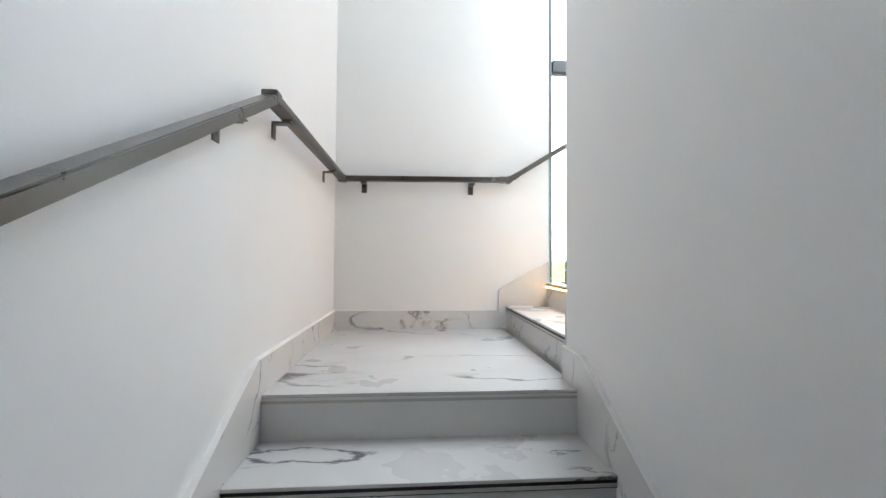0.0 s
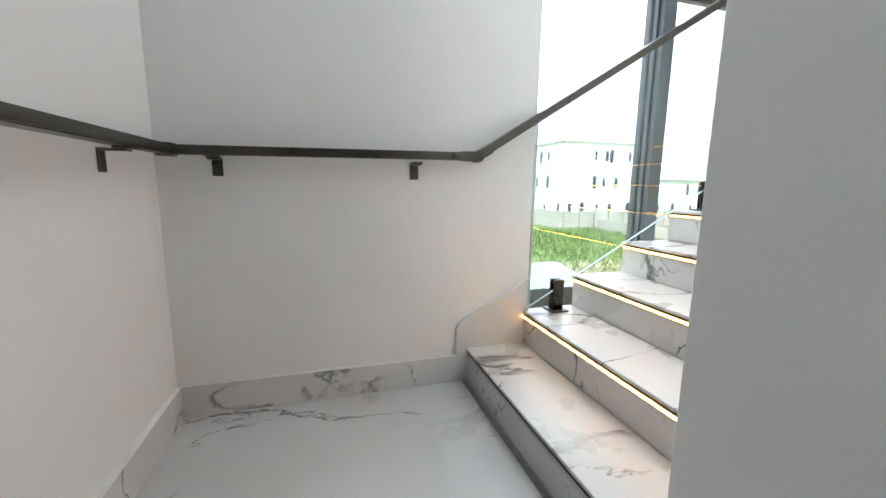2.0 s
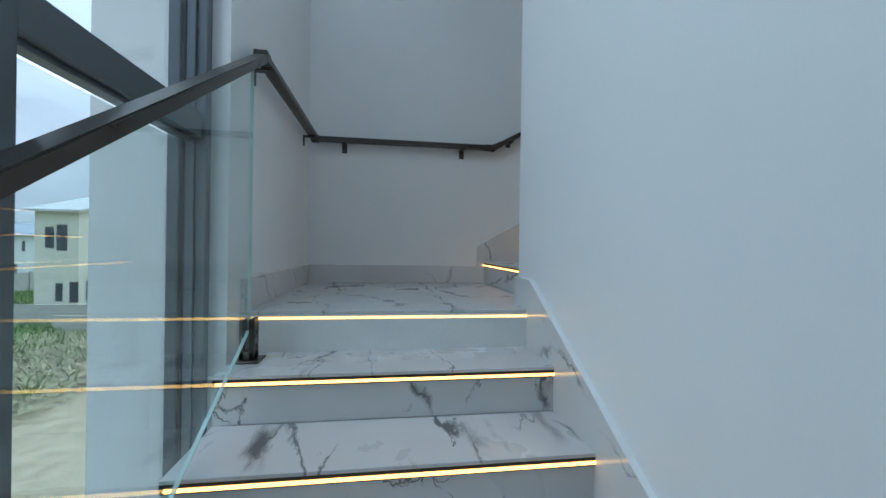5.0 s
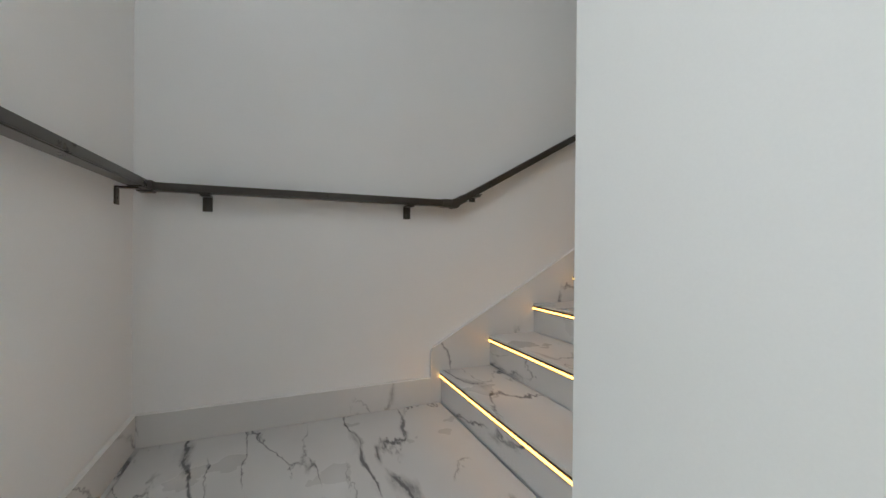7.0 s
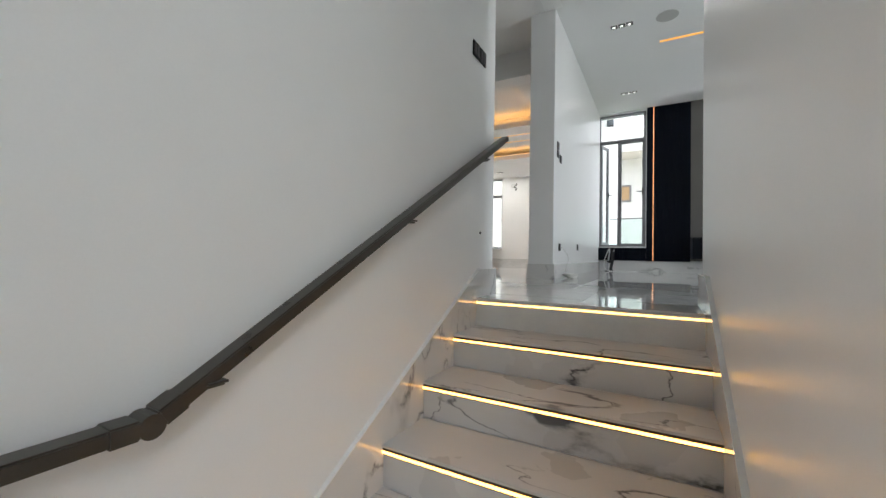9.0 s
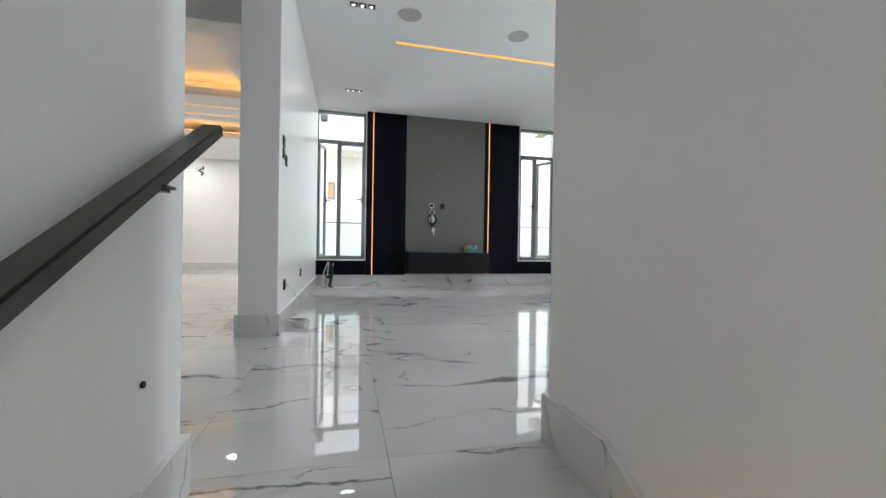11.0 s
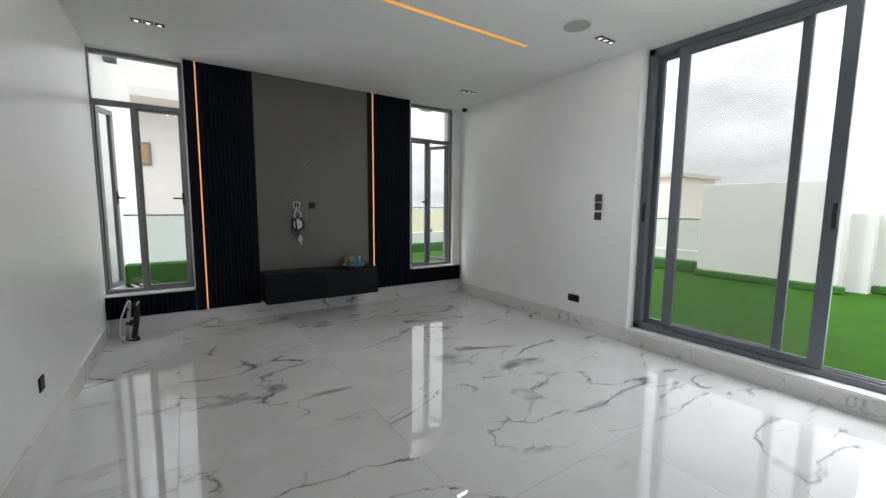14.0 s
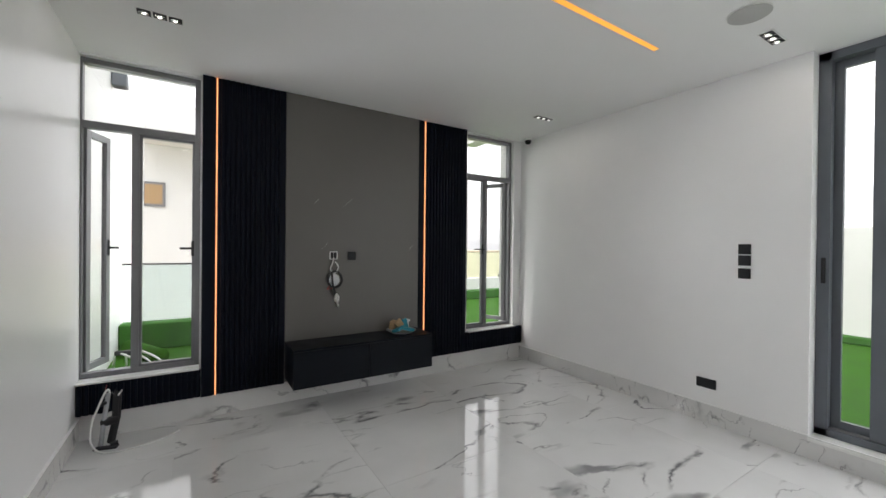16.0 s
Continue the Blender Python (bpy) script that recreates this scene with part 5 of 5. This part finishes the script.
# the yard below the stair window
M_BLOCK = plain("weathered_concrete_block", (0.46, 0.43, 0.38), 0.9, vary=0.25, scale=0.7, fine=9, bump=0.3)
bw = structure("boundary_wall", boxes(((30, 42.0, GROUND), (74, 42.25, GROUND + 2.3)), ((29.75, 42.0, GROUND), (30.0, 70.0, GROUND + 2.3)), ((30.5, 18, GROUND), (30.75, 21, GROUND + 1.2)), ((33.5, 20, GROUND), (33.7, 40, GROUND + 1.5))), M_BLOCK, "grey concrete block boundary wall beyond the field", "wall")
for i in range(20):
    part("pier", boxes(((29.9 + 2.3 * i, 41.85, GROUND), (30.3 + 2.3 * i, 41.99, GROUND + 2.42))), M_BLOCK, bw)
M_GENW = plain("cream_painted_steel", (0.52, 0.46, 0.33), 0.5, vary=0.15, scale=3)
M_GENG = plain("green_painted_steel", (0.08, 0.3, 0.22), 0.5, vary=0.15, scale=3)
gen = thing("generator", (8.8, 7.4, GROUND), "cream and green generator on the sandy ground", "generator")
gx, gy, gz = 8.1, 6.9, GROUND
part("skid", boxes(((gx, gy, gz), (gx + 1.5, gy + 0.95, gz + 0.12)), bevel=0.01), M_BLACK, gen)
part("housing", boxes(((gx, gy + 0.002, gz + 0.12), (gx + 1.5, gy + 0.95, gz + 1.08)), bevel=0.03, segments=2), M_GENW, gen)
part("side_panel", boxes(((gx + 0.08, gy - 0.025, gz + 0.04), (gx + 1.46, gy + 0.0, gz + 0.92)), bevel=0.008), M_GENG, gen, "green side panel")
part("top_cover", boxes(((gx + 0.1, gy + 0.08, gz + 1.081), (gx + 1.4, gy + 0.87, gz + 1.12)), bevel=0.01), M_GENW, gen)
for i in range(5):
    part("vent", boxes(((gx - 0.012, gy + 0.2 + 0.12 * i, gz + 0.3), (gx - 0.001, gy + 0.26 + 0.12 * i, gz + 0.8)), bevel=0.003), M_GENW, gen)
part("exhaust", rod((gx + 1.1, gy + 0.5, gz + 1.12), (gx + 1.1, gy + 0.5, gz + 1.25), 0.05, seg=14), M_BLACK, gen)

M_TIN = plain("weathered_roofing_sheet", (0.5, 0.52, 0.54), 0.45, metal=0.4, vary=0.2, scale=2)
M_TARP = plain("black_tarpaulin", (0.02, 0.02, 0.022), 0.35, vary=0.3, scale=4, fine=20, bump=0.4)
M_TIMBER = plain("grey_weathered_timber", (0.3, 0.27, 0.22), 0.85, vary=0.2, scale=8)
shed = thing("shelter", (7.2, 10.2, GROUND), "makeshift shelter with a metal sheet roof and black tarpaulin", "shelter")
for x, y in ((5.2, 9.3), (8.9, 9.3), (5.2, 11.3), (8.9, 11.3)):
    part("post", bar((x, y, GROUND), (x, y, GROUND + 2.1), 0.09, 0.09, up=(1, 0, 0), bevel=0.01), M_TIMBER, shed)
bm = bmesh.new()
n = 44
rows_ = [[bm.verts.new((4.8 + 4.5 * i / n, y, GROUND + z + 0.02 * math.sin(i * 2.2))) for i in range(n + 1)] for y, z in ((9.0, 2.15), (11.6, 2.45))]
for i in range(n):
    bm.faces.new((rows_[0][i], rows_[0][i + 1], rows_[1][i + 1], rows_[1][i]))
bmesh.ops.solidify(bm, geom=bm.faces[:], thickness=0.012)
part("roof_sheet", bm, M_TIN, shed, "corrugated pale metal sheet")
for lo, hi, seed in (((8.95, 9.1), (8.95, 11.2), 1.0), ((5.3, 9.22), (8.85, 9.22), 4.0)):
    bm = bmesh.new()
    grid = []
    for i in range(21):
        col = []
        for j in range(13):
            x = lo[0] + (hi[0] - lo[0]) * i / 20
            y = lo[1] + (hi[1] - lo[1]) * i / 20
            w = 0.13 * noise.noise(Vector((i * 0.45 + seed, j * 0.3, seed)))
            col.append(bm.verts.new((x + (w if lo[0] == hi[0] else 0), y + (0 if lo[0] == hi[0] else w), GROUND + 0.35 + 1.75 * j / 12 + 0.12 * noise.noise(Vector((i * 0.5, seed, j * 0.2))))))
        grid.append(col)
    for i in range(20):
        for j in range(12):
            bm.faces.new((grid[i][j], grid[i + 1][j], grid[i + 1][j + 1], grid[i][j + 1]))
    bmesh.ops.solidify(bm, geom=bm.faces[:], thickness=0.01)
    part("tarpaulin", bm, M_TARP, shed, "crumpled black tarpaulin", smooth=True)
for k in range(3):
    part("block_course", boxes(((5.3, 9.45, GROUND + 0.3 * k), (8.8, 9.65, GROUND + 0.3 * k + 0.28)), bevel=0.01), M_BLOCK, shed)
sheet = part("loose_board", tilted((1.5, 1.1, 0.03), (7.0, 7.9, GROUND + 0.25), 8, -6, 25), M_TIN, None, "pale sheet lying on the yard ground", category="board")
part("block_stack", boxes(((6.6, 7.6, GROUND), (7.5, 8.2, GROUND + 0.2)), bevel=0.01), M_BLOCK, None, "concrete blocks under the loose sheet", category="blocks")

# dry straw and palm fronds heaped on the yard, and rough grass
M_STRAW = plain("dry_straw", (0.52, 0.46, 0.28), 0.9, vary=0.4, scale=6, fine=40)
rng = random.Random(5)


def blades(name, label, material, count, area, length, flat, lean):
    verts, faces = [], []
    x0, x1, y0, y1 = area
    for _ in range(count):
        x, y = rng.uniform(x0, x1), rng.uniform(y0, y1)
        l = length * rng.uniform(0.5, 1.3)
        a = rng.uniform(0, 2 * math.pi)
        up = rng.uniform(*lean)
        w = flat * rng.uniform(0.6, 1.4)
        dx, dy = math.cos(a), math.sin(a)
        b = len(verts)
        z = GROUND + rng.uniform(0, 0.12)
        for s, ww in ((0.0, 1.0), (0.55, 0.8), (1.0, 0.1)):
            h = up * l * s - 0.25 * l * s * s * up
            verts.append((x + dx * l * s - dy * w * ww, y + dy * l * s + dx * w * ww, z + h))
            verts.append((x + dx * l * s + dy * w * ww, y + dy * l * s - dx * w * ww, z + h))
        faces += [(b, b + 1, b + 3, b + 2), (b + 2, b + 3, b + 5, b + 4)]
    me = bpy.data.meshes.new(name)
    me.from_pydata(verts, [], faces)
    me.materials.append(material)
    return tagged(new(name, me), label, "vegetation", kind="stuff")


M_STRAW2 = plain("rotting_palm_fronds", (0.12, 0.1, 0.06), 0.9, vary=0.4, scale=4, fine=30)
blades("palm_litter", "dark rotting palm fronds strewn over the yard", M_STRAW2, 2500, (8, 26, 12, 20), 0.9, 0.03, (0.05, 0.5))
blades("straw_heap", "dry straw and palm fronds strewn over the yard", M_STRAW, 12000, (7, 30, 11.5, 21), 1.1, 0.022, (0.02, 0.4))
M_FIELD = plain("rough_field_grass", (0.13, 0.19, 0.045), 0.9, vary=0.4, scale=0.5, fine=6)
blades("yard_weeds", "sparse green weeds along the edge of the yard", M_FIELD, 3500, (6, 34, 12, 19), 0.3, 0.025, (0.5, 2.0))
blades("field_grass", "rough green grass covering the field", M_FIELD, 30000, (3, 56, 18, 41.5), 0.36, 0.03, (0.7, 2.0))

# neighbours seen from the terrace
nb = thing("neighbour_house", (6.5, -24, GROUND), "white rendered neighbour house with a small shuttered window", "house")
part("wall", boxes(((3.0, -30, GROUND), (12.5, -20, 8.5))), M_EXTW, nb)
part("eave", boxes(((3.6, -20, 7.2), (5.4, -18.6, 7.5)), bevel=0.01), M_EXTW, nb)
w = part("window", boxes(((4.85, -20.02, 5.3), (5.45, -19.95, 6.05))), M_ALU2, nb)
part("blind", boxes(((4.93, -19.949, 5.38), (5.37, -19.94, 5.97))), M_CARD, w, "tan blind")
house("white villa with flat roof and wide windows", -32, -26, -31, -18.3, 10.8, 3, 5)
house("white apartment block with flat roof", -95, -70, -12, 6, 12, 4, 8)
house("white villa with flat roof and wide windows", -60, -44, -60, -48, 9.0, 3, 5)
